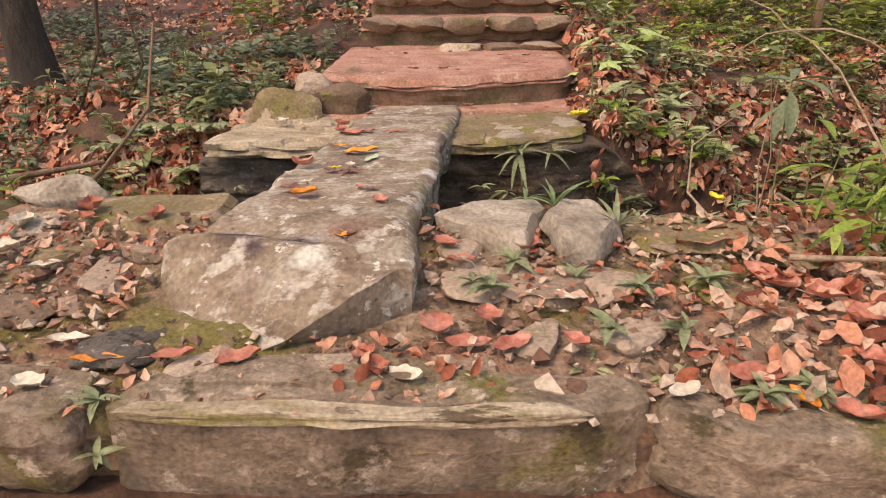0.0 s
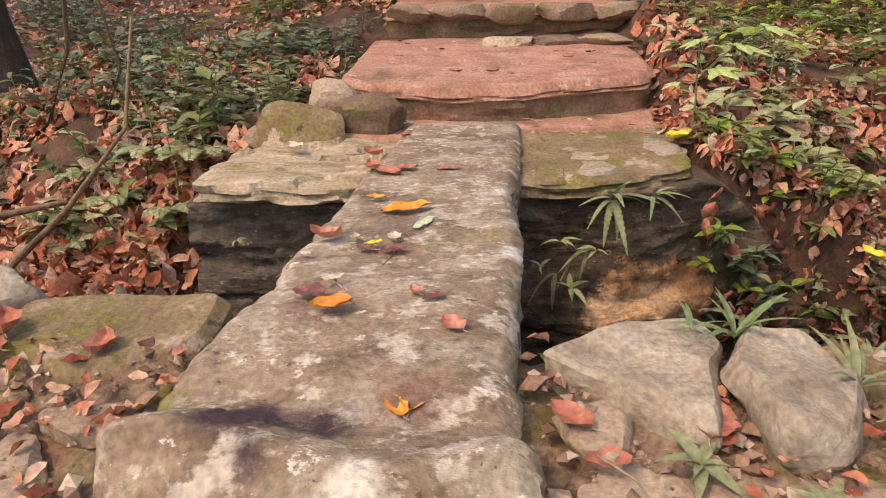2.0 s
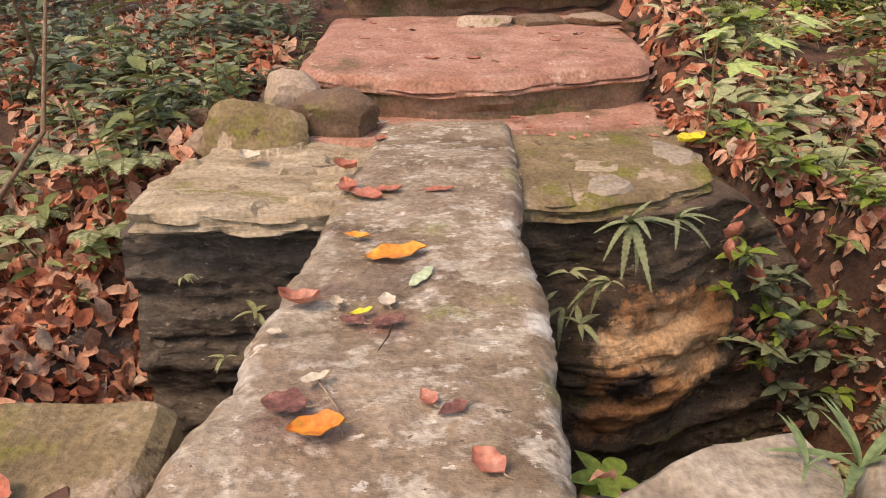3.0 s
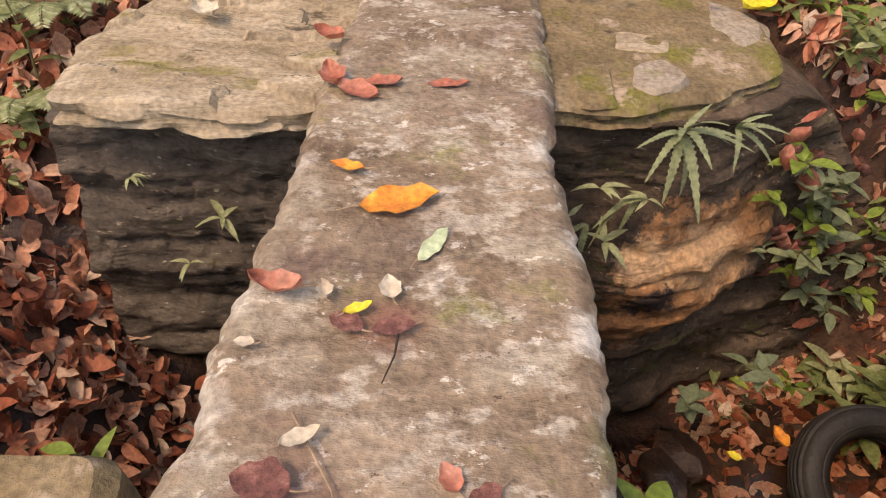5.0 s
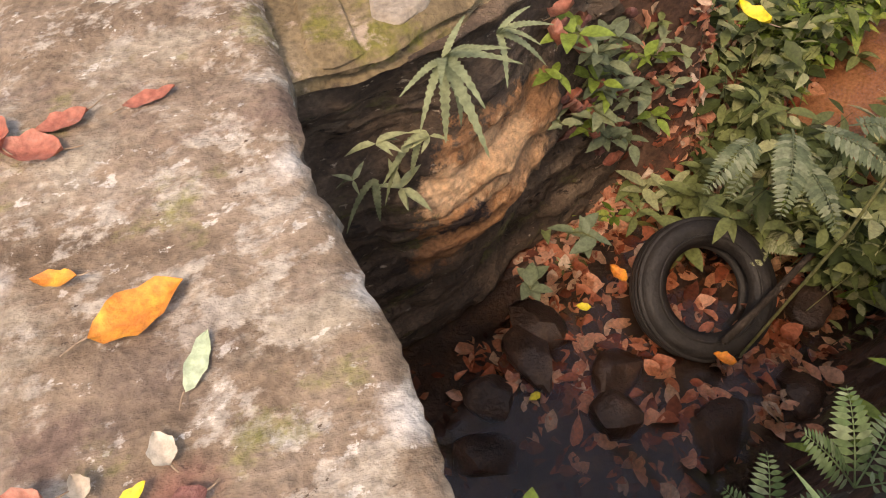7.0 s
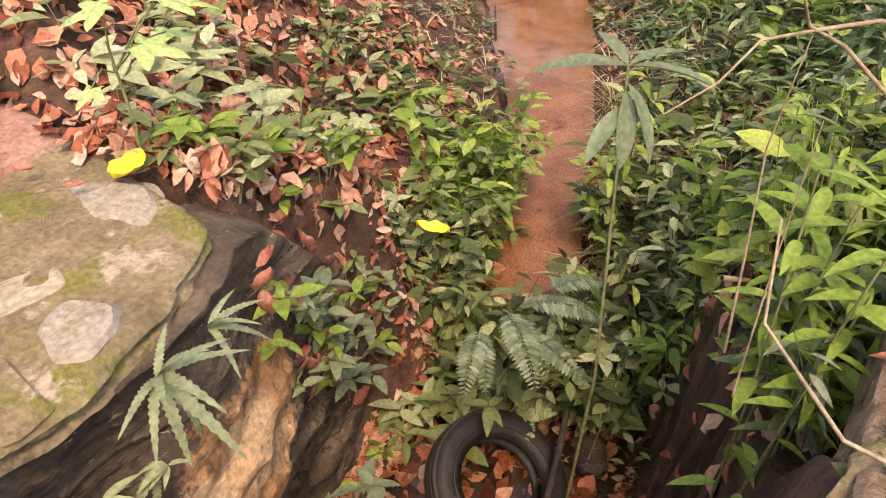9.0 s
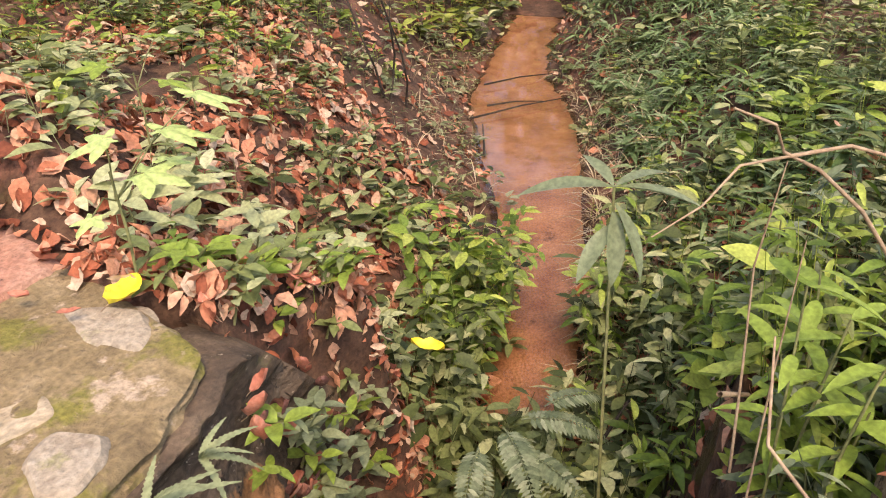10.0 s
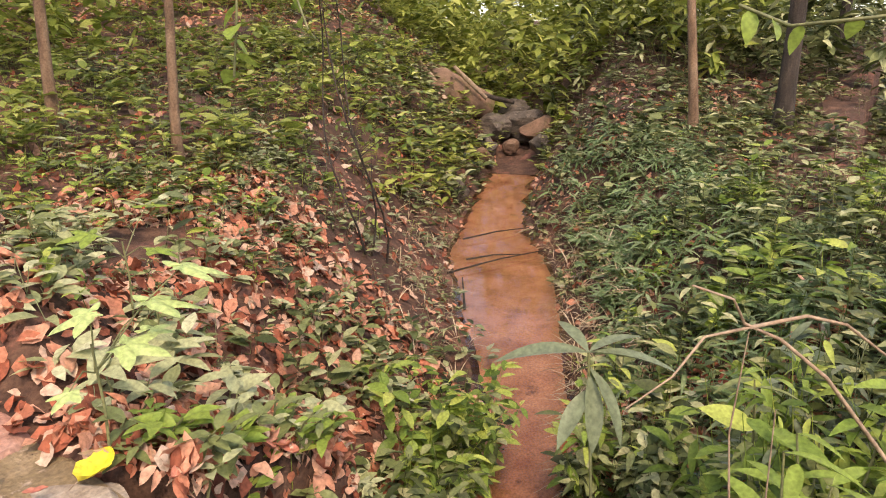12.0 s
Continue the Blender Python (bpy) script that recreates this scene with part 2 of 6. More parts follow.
M_GREY = material("grey-green strap leaf", [(0.0, (0.21, 0.24, 0.10)), (0.5, (0.33, 0.355, 0.175)), (1.0, (0.50, 0.51, 0.31))], 8, 0.5, 0.2, island=True, translucent=0.2)
M_FERN = material("fern leaf", [(0.0, (0.10, 0.17, 0.06)), (0.5, (0.18, 0.26, 0.11)), (1.0, (0.28, 0.35, 0.19))], 8, 0.5, 0.1, island=True, translucent=0.3)
M_ORLEAF = material("orange fallen leaf", [(0.3, (0.55, 0.13, 0.03)), (0.5, (0.68, 0.24, 0.035)), (0.68, (0.75, 0.40, 0.05))], 14, 0.55, 0.3)
M_RDLEAF = material("red-brown fallen leaf", [(0.3, (0.30, 0.08, 0.05)), (0.5, (0.43, 0.15, 0.095)), (0.7, (0.55, 0.28, 0.20))], 14, 0.6, 0.3)
M_DECAY = material("decayed dark leaf", [(0.3, (0.09, 0.036, 0.03)), (0.5, (0.19, 0.075, 0.06)), (0.7, (0.33, 0.16, 0.125))], 40, 0.8, 0.5)
M_YLEAF = material("yellow fallen leaf", [(0.3, (0.60, 0.45, 0.02)), (0.6, (0.74, 0.62, 0.06))], 12, 0.5, 0.2)
M_PLEAF = material("pale dry leaf", [(0.3, (0.46, 0.37, 0.27)), (0.6, (0.62, 0.55, 0.42))], 12, 0.7, 0.3)
M_LOBED = material("pale green lobed leaf", [(0.0, (0.32, 0.44, 0.13)), (0.5, (0.43, 0.55, 0.20)), (1.0, (0.54, 0.63, 0.30))], 8, 0.45, 0.2, island=True, translucent=0.3)
M_DRYGRASS = material("dry grass", [(0.0, (0.24, 0.16, 0.09)), (0.5, (0.42, 0.32, 0.20)), (1.0, (0.58, 0.49, 0.34))], 8, 0.7, 0.1, island=True, translucent=0.2)
M_GLEAF = material("fresh pale green leaf", [(0.3, (0.33, 0.42, 0.22)), (0.6, (0.48, 0.56, 0.36))], 12, 0.5, 0.2)
M_CANOPY = material("canopy leaf", [(0.0, (0.06, 0.10, 0.02)), (0.5, (0.13, 0.20, 0.04)), (1.0, (0.26, 0.34, 0.09))], 5, 0.5, 0.0, island=True, translucent=0.4)

M_WATER = bpy.data.materials.new("shallow stream water")
M_WATER.use_nodes = True
_w = M_WATER.node_tree
_b = _w.nodes["Principled BSDF"]
_b.inputs["Base Color"].default_value = (1.0, 0.84, 0.70, 1)
_b.inputs["Roughness"].default_value, _b.inputs["IOR"].default_value, _b.inputs["Transmission Weight"].default_value = 0.05, 1.33, 1.0
_wn = _w.nodes.new("ShaderNodeTexNoise")
_wn.inputs["Scale"].default_value, _wn.inputs["Detail"].default_value = 9, 3
_wg = _w.nodes.new("ShaderNodeNewGeometry")
_wb = _w.nodes.new("ShaderNodeBump")
_wb.inputs["Strength"].default_value, _wb.inputs["Distance"].default_value = 0.1, 0.006
_w.links.new(_wg.outputs["Position"], _wn.inputs["Vector"])
_w.links.new(_wn.outputs["Fac"], _wb.inputs["Height"])
_w.links.new(_wb.outputs["Normal"], _b.inputs["Normal"])
M_SAND = material("orange stream sand", [(0.3, (0.27, 0.12, 0.06)), (0.5, (0.40, 0.20, 0.105)), (0.72, (0.50, 0.29, 0.17))], 3, 0.9, 0.5,
                  patches=[((0.15, 0.08, 0.045), 4, 0.6, 0.1)])


# ---- mesh helpers ----
def link_mesh(name, verts, faces, mat, parent=None, smooth=True, sharp=0):
    """One mesh object from arrays of vertices and of faces with equal corner counts."""
    verts, faces = np.asarray(verts, np.float32), np.asarray(faces, np.int32)
    me = bpy.data.meshes.new(name)
    me.vertices.add(len(verts))
    me.vertices.foreach_set("co", verts.ravel())
    k = faces.shape[1]
    me.loops.add(faces.size)
    me.loops.foreach_set("vertex_index", faces.ravel())
    me.polygons.add(len(faces))
    me.polygons.foreach_set("loop_start", np.arange(0, faces.size, k, dtype=np.int32))
    me.polygons.foreach_set("loop_total", np.full(len(faces), k, np.int32))
    me.polygons.foreach_set("use_smooth", np.full(len(faces), smooth))
    me.update(calc_edges=True)
    me.materials.append(mat)
    if sharp:
        me.set_sharp_from_angle(angle=radians(sharp))
    ob = new(name, me)
    if parent:
        ob.parent = parent
    return ob


def thing(name, at, label, category, group="", kind="", rz=0.0):
    ob = tagged(new(name), label, category, group, kind)
    ob.matrix_world = pose(*at, 0, 0, rz)
    return ob


def grid_faces(nu, nv, wrap=False):
    a = np.arange(nu * nv).reshape(nu, nv)
    if wrap:
        a = np.concatenate([a, a[:, :1]], 1)
    return np.stack([a[:-1, :-1], a[1:, :-1], a[1:, 1:], a[:-1, 1:]], -1).reshape(-1, 4)


def fbm(p, scale=1.0, octaves=3):
    return noise.fractal(Vector(p) * scale, 1.0, 2.0, octaves)


def value_noise(x, y, seed=0):
    """Smooth noise on arrays, about -1 to 1."""
    xi, yi = np.floor(x), np.floor(y)
    fx, fy = x - xi, y - yi
    fx, fy = fx * fx * (3 - 2 * fx), fy * fy * (3 - 2 * fy)

    def h(a, b):
        v = np.sin(a * 127.1 + b * 311.7 + seed * 74.7) * 43758.5453
        return (v - np.floor(v)) * 2 - 1
    return (h(xi, yi) * (1 - fx) + h(xi + 1, yi) * fx) * (1 - fy) + (h(xi, yi + 1) * (1 - fx) + h(xi + 1, yi + 1) * fx) * fy


def tube(points, radii, sides=8):
    """Vertices and quads of a tube along points."""
    points = [Vector(p) for p in points]
    vs, n = [], len(points)
    up = Vector((0.31, 0.17, 0.93))
    for i, p in enumerate(points):
        d = (points[min(i + 1, n - 1)] - points[max(i - 1, 0)]).normalized()
        a = d.cross(up)
        a = a.normalized() if a.length > 1e-4 else d.orthogonal().normalized()
        b = d.cross(a)
        for k in range(sides):
            t = 2 * math.pi * k / sides
            vs.append(p + (a * math.cos(t) + b * math.sin(t)) * radii[i])
    return np.array(vs), grid_faces(n, sides, True)


def join(*pieces):
    vs, fs, n = [], [], 0
    for v, f in pieces:
        vs.append(v), fs.append(np.asarray(f) + n)
        n += len(v)
    return np.concatenate(vs), np.concatenate(fs)


def blade(width, rows=4, fold=0.12, droop=0.2, tip=0.03, fat=0.45, ripple=0.0):
    """A leaf along +y, 1 long, folded at the midrib and bent down towards its tip."""
    t = np.linspace(0, 1, rows)
    w = width * np.clip(np.abs(np.sin(np.pi * t ** (math.log(0.5) / math.log(fat)))) ** 0.8, tip, 1) * 0.5
    v = np.zeros((rows, 3, 3))
    for k, s in enumerate((-1, 0, 1)):
        v[:, k, 0] = s * w
        v[:, k, 1] = t
        v[:, k, 2] = -droop * t ** 2 + abs(s) * fold * w * 2 + ripple * np.sin(t * 9 + s * 2) * w
    return v.reshape(-1, 3), grid_faces(rows, 3)


def frames_of(azimuth, pitch, roll):
    """Rotation matrices: local y points to azimuth and up by pitch."""
    ca, sa, cp, sp, cr, sr = np.cos(azimuth), np.sin(azimuth), np.cos(pitch), np.sin(pitch), np.cos(roll), np.sin(roll)
    y = np.stack([ca * cp, sa * cp, sp], -1)
    side = np.stack([sa, -ca, np.zeros_like(ca)], -1)
    up = np.cross(side, y)
    x = side * cr[..., None] + up * sr[..., None]
    z = np.cross(x, y)
    return np.stack([x, y, z], -1)


def strew(template, at, rot, size):
    """Copies of one template at places, turns and sizes, as arrays."""
    v, f = template
    out = np.einsum("nij,vj->nvi", rot, v) * size[:, None, None] + at[:, None, :]
    faces = f[None] + (np.arange(len(at)) * len(v))[:, None, None]
    return out.reshape(-1, 3), faces.reshape(-1, f.shape[1])


def part(name, arrays, mat, parent, label="", smooth=True):
    ob = link_mesh(name, arrays[0], arrays[1], mat, parent, smooth)
    return tagged(ob, label) if label else ob


# ---- lie of the land ----
# the stream's line: x, y, half width, height of the bed
STREAM = np.array([(-14, 9, .4, -.6), (-6, 6.0, .4, -1.0), (-3.2, 4.5, .4, -.3), (-1.95, 3.9, .45, -.35), (-1.45, 3.8, .5, -.9), (-1.1, 3.72, .55, -1.4), (0, 3.66, .58, -1.5), (1.2, 3.72, .48, -1.5),
                   (2.2, 4.1, .36, -1.47), (3.0, 4.5, .28, -1.43), (3.35, 4.65, .24, -1.25), (3.80, 4.83, .21, -1.20), (4.47, 5.15, .30, -1.16),
                   (5.17, 5.58, .38, -1.07), (5.73, 5.93, .46, -1.05), (6.60, 6.44, .54, -1.03), (7.49, 7.03, .60, -1.0), (8.47, 7.60, .42, -.91), (9.73, 8.12, .43, -.76),
                   (11.33, 8.73, .45, -.56), (12.55, 9.16, .38, -.40), (16, 11.5, .4, .3), (30, 20, .5, 2.0)])


def smooth01(t):
    t = np.clip(t, 0, 1)
    return t * t * (3 - 2 * t)


def stream_at(x, y):
    """Distance from the stream's line, its half width and bed height there, and the side (1 beyond it, -1 on the near side)."""
    best = np.full(x.shape, 1e9)
    half, bed, side, along = np.zeros_like(x), np.zeros_like(x), np.ones_like(x), np.zeros_like(x)
    for i in range(len(STREAM) - 1):
        a, b = STREAM[i], STREAM[i + 1]
        dx, dy = b[0] - a[0], b[1] - a[1]
        t = np.clip(((x - a[0]) * dx + (y - a[1]) * dy) / (dx * dx + dy * dy), 0, 1)
        px, py = a[0] + t * dx, a[1] + t * dy
        d = np.hypot(x - px, y - py)
        m = d < best
        best = np.where(m, d, best)
        half = np.where(m, a[2] + t * (b[2] - a[2]), half)
        bed = np.where(m, a[3] + t * (b[3] - a[3]), bed)
        along = np.where(m, px, along)
        side = np.where(m, np.sign(dx * (y - py) - dy * (x - px)), side)
    return best, half, bed, side, along


def plateau(x, y):
    far = np.hypot(x - 0.5, y - 4)
    z = 0.26 + 0.05 * value_noise(x * 0.7, y * 0.7, 3) + 0.025 * value_noise(x * 2.3, y * 2.3, 5)
    z = z - 0.10 * smooth01((x + 1.45) / 0.2) * smooth01((0.9 - x) / 0.12) * smooth01((y - 4.2) / 0.1) * smooth01((6.2 - y) / 0.4)
    # hillside beyond the steps
    z = z + 0.19 * np.clip(y - 5.6, 0, 6) * smooth01((2.2 - x) / 1.5) * smooth01((x + 3.5) / 2.5)
    z = z + 0.10 * np.clip(y - 7.5, 0, 40) * smooth01((1 - x) / 3)
    # the valley's sides climb away from the bridge
    off = np.hypot(x, y - 3.1)
    z = z + (0.115 + 0.06 * smooth01((y - 4.1 - 0.62 * x) / 2)) * np.clip(off - 5.5, 0, 14) * smooth01((x - 1.2) / 2)
    z = z + (0.11 - 0.06 * smooth01((x - 1) / 3)) * np.clip(far - 11, 0, 60) + 0.03 * np.clip(far - 6, 0, 12) * value_noise(x * 0.22, y * 0.22, 8)
    z = z - 0.36 * smooth01((x - 0.85) / 1.1) * smooth01((8.0 - y) / 2.5)
    z = z + 0.34 * smooth01((x - 0.9) / 0.25) * smooth01((2.6 - x) / 1.2) * smooth01((y - 5.2) / 0.9) * smooth01((9 - y) / 2)
    z = z - 0.08 * smooth01((-1.3 - x) / 1.5) * smooth01((7 - y) / 2) * smooth01((y - 3.2) / 1)
    # the near platform and the lower floor before it
    z = np.where(y < 3.3, 0.30 - 0.13 * smooth01((3.0 - y) / 1.2) + 0.02 * value_noise(x * 3, y * 3, 2) + 0.16 * np.clip(np.abs(x) - 1.5, 0, 3) * smooth01((x + 0.2) / 0.4), z)
    z = z - np.where(y < 3.3, 0.62 * smooth01((x - 1.05) / 0.6) * smooth01((y - 2.35) / 0.6), 0)
    z = z - np.where(y < 3.3, 0.08 * smooth01((1.85 - np.abs(x)) / 0.25), 0)
    z = np.where(y < 1.87, np.where(np.abs(x) < 1.9, -0.10 + 0.01 * value_noise(x * 4, y * 4, 4), z), z)
    return z


def ground(x, y):
    x, y = np.asarray(x, float), np.asarray(y, float)
    d, half, bed, side, along = stream_at(x, y)
    steep = smooth01((along + 1.75) / 0.35) * smooth01((3.1 - along) / 1.3)
    near = side < 0
    steep = np.where(near, np.maximum(steep, smooth01((along + 3.5) / 1) * smooth01((2.6 - along) / 0.8)), steep)
    width = 0.10 + (1 - steep) * np.where(near, 1.3, np.where(along < 0, 0.75, 1.9))
    r = np.clip((d - half - steep * np.where(near, 0.2, 0.2 * smooth01((1.35 - along) / 0.35) + 0.45 * smooth01((along - 0.4) / 0.4) * smooth01((2.3 - along) / 0.6))) / width, 0, 1)
    t = np.where(steep > 0.5, smooth01(r), 0.55 * r ** 0.8 + 0.45 * smooth01(r))
    rough = (0.03 * value_noise(x * 5, y * 5, 11) + 0.015 * value_noise(x * 13, y * 13, 12)) * np.where((along > 2.6) & (d < half * 1.4), 0.15, 1.0)
    return bed * (1 - t) + plateau(x, y) * t + rough * np.where(y < 3.2, 0.35, 1.0)


def axis(lo, hi, step, reach):
    out, s = [], step
    v = hi
    while v < reach:
        s *= 1.22
        v += s
        out.append(v)
    left, s, v = [], step, lo
    while v > -reach:
        s *= 1.22
        v -= s
        left.append(v)
    return np.array(left[::-1] + list(np.arange(lo, hi + step / 2, step)) + out)


gx, gy = axis(-3.6, 7.0, 0.06, 400), axis(1.5, 9.6, 0.06, 400)
GX, GY = np.meshgrid(gx, gy, indexing="ij")
gv = np.stack([GX, GY, ground(GX, GY)], -1).reshape(-1, 3)
tagged(link_mesh("ground", gv, grid_faces(len(gx), len(gy)), M_SOIL), "brown forest soil with moss and roots", "ground", kind="structure")

# water in the stream, level with its banks' feet
pts = []
line = STREAM[5:20]
for i in range(len(line) - 1):
    for k in range(6):
        t = k / 6
        pts.append(line[i] * (1 - t) + line[i + 1] * t)
pts = np.array(pts)
tan = np.gradient(pts[:, :2], axis=0)
tan /= np.linalg.norm(tan, axis=1)[:, None]
nor = np.stack([-tan[:, 1], tan[:, 0]], -1)
wv = np.zeros((len(pts), 5, 3))
for k, s in enumerate((-1.35, -0.6, 0, 0.6, 1.35)):
    wv[:, k, :2] = pts[:, :2] + nor * (pts[:, 2] * s)[:, None]
    wv[:, k, 2] = np.maximum(pts[:, 3] + 0.055, -1.44)
tagged(link_mesh("stream_water", wv.reshape(-1, 3), grid_faces(len(pts), 5), M_WATER), "shallow clear stream water over orange sand", "water", kind="structure")
sv = wv.copy()
sv[:, :, 2] = pts[:, 3][:, None] + 0.018 + 0.012 * value_noise(sv[:, :, 0] * 6, sv[:, :, 1] * 6, 9)
sel = pts[:, 0] > 2.6
link = sv[sel]
tagged(link_mesh("stream_sand", link.reshape(-1, 3), grid_faces(len(link), 5), M_SAND), "orange sand bed of the stream", "stream bed", kind="structure")

# dark sheet over the ditch floor, wet mud with the shade painted in
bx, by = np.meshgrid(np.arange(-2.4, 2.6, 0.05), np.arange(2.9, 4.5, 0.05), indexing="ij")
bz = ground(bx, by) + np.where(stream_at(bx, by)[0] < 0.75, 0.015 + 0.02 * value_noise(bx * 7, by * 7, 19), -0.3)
tagged(link_mesh("ditch_bed", np.stack([bx, by, bz], -1).reshape(-1, 3), grid_faces(*bx.shape), M_BED), "wet mud sheet on the ditch bed, ditch shade in its colour", "stream bed", kind="structure")


# ---- stone bridge slab ----
def slab_edge(y, rows):
    return np.interp(y, [r[0] for r in rows], [r[1] for r in rows])


SLAB_R = [(2.1, -.01), (2.25, -.015), (2.6, -.055), (3.0, -.045), (3.2, -.02), (3.47, 0), (3.7, -.012), (3.92, -.03), (4.0, -.02), (4.14, .008), (4.7, .045), (5.25, .06)]
SLAB_L = [(2.1, -.93), (2.38, -.92), (2.6, -.87), (3.0, -.805), (3.14, -.745), (3.3, -.757), (3.55, -.72), (3.8, -.685), (4.1, -.675), (4.68, -.62), (5.25, -.57)]


def build_slab():
    nu, nv = 40, 150
    base = thing("bridge_slab", (0, 0, 0), "long weathered grey-tan stone slab laid as a footbridge", "stone slab")
    top = np.zeros((nv, nu, 3))
    for j in range(nv):
        v = j / (nv - 1)
        for i in range(nu):
            u = i / (nu - 1)
            front = 2.36 - 0.24 * math.sin(math.pi * min(u / 0.95, 1)) - 0.10 * u
            y = front + (5.22 - front) * v ** 1.15
            xl, xr = float(slab_edge(y, SLAB_L)), float(slab_edge(y, SLAB_R))
            xl += 0.009 * noise.noise((0, y * 60, 8)) + 0.018 * noise.noise((0, y * 9, 1)) + 0.010 * noise.noise((0, y * 27, 1))
            xr += 0.009 * noise.noise((9, y * 60, 8)) + 0.020 * noise.noise((3, y * 9, 4)) + 0.012 * noise.noise((3, y * 27, 4))
            x = xl + (xr - xl) * u
            z = 0.335 + 0.02 * (u - 0.5) - 0.018 * smooth01((y - 4.2) / 0.9)
            lip = 2.52 - 0.07 * u + 0.05 * math.sin(u * 7)
            t = (lip - y) / max(lip - front, 1e-3)
            if t > 0:
                z += 0.03 * math.sin(min(t * 3, 1) * math.pi * 0.5) - (0.24 - 0.22 * max(0, (u - 0.48) / 0.52)) * max(0, t - 0.22) / 0.78
            else:
                z -= 0.035 * math.exp(-((y - lip - 0.09) / 0.09) ** 2)
            z += 0.014 * noise.noise((x * 1.6, y * 5.5, 2)) + 0.007 * fbm((x, y, 5), 9, 4)
            e = min(u, 1 - u)
            z -= 0.035 * (1 - min(e / 0.07, 1)) ** 2
            top[j, i] = (x, y, z)
    side = []
    for j in range(nv):
        ring = list(top[j])
        xr, xl = top[j, -1], top[j, 0]
        th = 0.20 + 0.05 * noise.noise((0, xr[1] * 2, 7))
        v = j / (nv - 1)
        sag = 0.0 if xr[1] > 2.75 else 0.06
        for (p, s) in ((xr, 1), (xl, -1)):
            col = []
            for k, f in enumerate((0.35, 0.7, 1.0)):
                col.append((p[0] + s * (0.012 * math.sin(f * 3) - 0.03 * f + 0.03 * noise.noise((s * 5, p[1] * 6, f * 4))), p[1] + 0.02 * noise.noise((p[1] * 5, f * 3, s)), p[2] - th * f))
            side.append((col, s))
        rcol, lcol = side[-2][0], side[-1][0]
        top_row = list(map(tuple, top[j]))
        row = top_row + rcol + lcol[::-1]
        side.append(row)
    rows = np.array([r for r in side if isinstance(r, list)])
    n = rows.shape[1]
    verts = rows.reshape(-1, 3)
    f = grid_faces(nv, n, True)
    ob = part("slab", (verts, f), M_SLAB, base)
    bm = bmesh.new()
    bm.from_mesh(ob.data)
    edges = [e for e in bm.edges if e.is_boundary]
    bmesh.ops.holes_fill(bm, edges=edges)
    bmesh.ops.triangulate(bm, faces=[q for q in bm.faces if len(q.verts) > 4])
    bmesh.ops.recalc_face_normals(bm, faces=bm.faces)
    bm.to_mesh(ob.data)
    bm.free()
    for p in ob.data.polygons:
        p.use_smooth = True
    ob.data.set_sharp_from_angle(angle=radians(40))
    return base


build_slab()


# ---- banks and walls of the ditch ----
def rock_face(name, x0, x1, y, z0, z1, mat, label, facing, seed, lean=0.0, amp=0.06, layer=7.0, nx=170, nz=120, curve=None, bulge=None, drop=None):
    """A rough, layered stone face that turns back into the bank at its top."""
    v = np.zeros((nx, nz + 6, 3))
    for i in range(nx):
        x = x0 + (x1 - x0) * i / (nx - 1)
        yy = y + (curve(x) if curve else 0)
        for k in range(nz + 6):
            f = min(k / nz, 1)
            z = z0 + (z1 - (drop(x) if drop else 0) - z0) * f
            d = amp * fbm((x * 0.8, z * 2.2, seed), 1.6, 4) + 0.055 * round(2.5 * noise.noise((x * 0.9 + z, z * layer, seed + 4))) / 2.5 + 0.02 * noise.noise((x * 3, z * 9, seed + 7)) + 0.018 * noise.noise((x * 9, z * 14, seed)) + 0.012 * noise.noise((x * 21, z * 30, seed + 2))
            d = d + lean * (1 - f)
            if bulge:
                q = ((x - bulge[0]) / bulge[2]) ** 2 + ((z - bulge[1]) / bulge[3]) ** 2
                d += bulge[4] * max(0.0, 1 - q) ** 0.5 * (1 + 0.35 * noise.noise((x * 7, z * 16, 3)))
            back = max(0, k - nz) * 0.06
            v[i, k] = (x, yy + facing * d - facing * back, z + (0.01 * noise.noise((x * 5, back * 9, seed)) if back else 0))
    f = grid_faces(nx, nz + 6)
    return tagged(link_mesh(name, v.reshape(-1, 3), f if facing < 0 else f[:, ::-1], mat), label, "bank wall", kind="structure")


def wall_line(x):
    return 0.07 * max(0, x) + 0.9 * max(0, min(x, 0.85) - 0.42) ** 2 + 0.24 * max(0, x - 0.85)


# The walls carry part of the ditch's shade in their base colour.
rock_face("wall_far_left", -1.5, -0.2, 4.27, -1.6, 0.16, M_DARK, "damp layered stone bank of the ditch, shade in its dark colour", -1, 2, 0.06)
rock_face("wall_far_right", -0.3, 1.9, 4.29, -1.6, 0.20, M_WALL, "damp earth and stone bank of the ditch, shade in its dark colour", -1, 9, 0.05, curve=wall_line, amp=0.07, nx=220, drop=lambda x: 0.75 * float(smooth01((x - 0.86) / 0.9)), bulge=(0.62, -0.46, 0.42, 0.42, 0.07))
rock_face("wall_near", -2.6, 1.15, 3.06, -1.6, 0.20, M_DARK, "damp stone bank beneath the near platform, shade in its dark colour", 1, 21, 0.03, nx=200, curve=lambda x: -0.17 * float(smooth01((x + 0.5) / 0.6)))


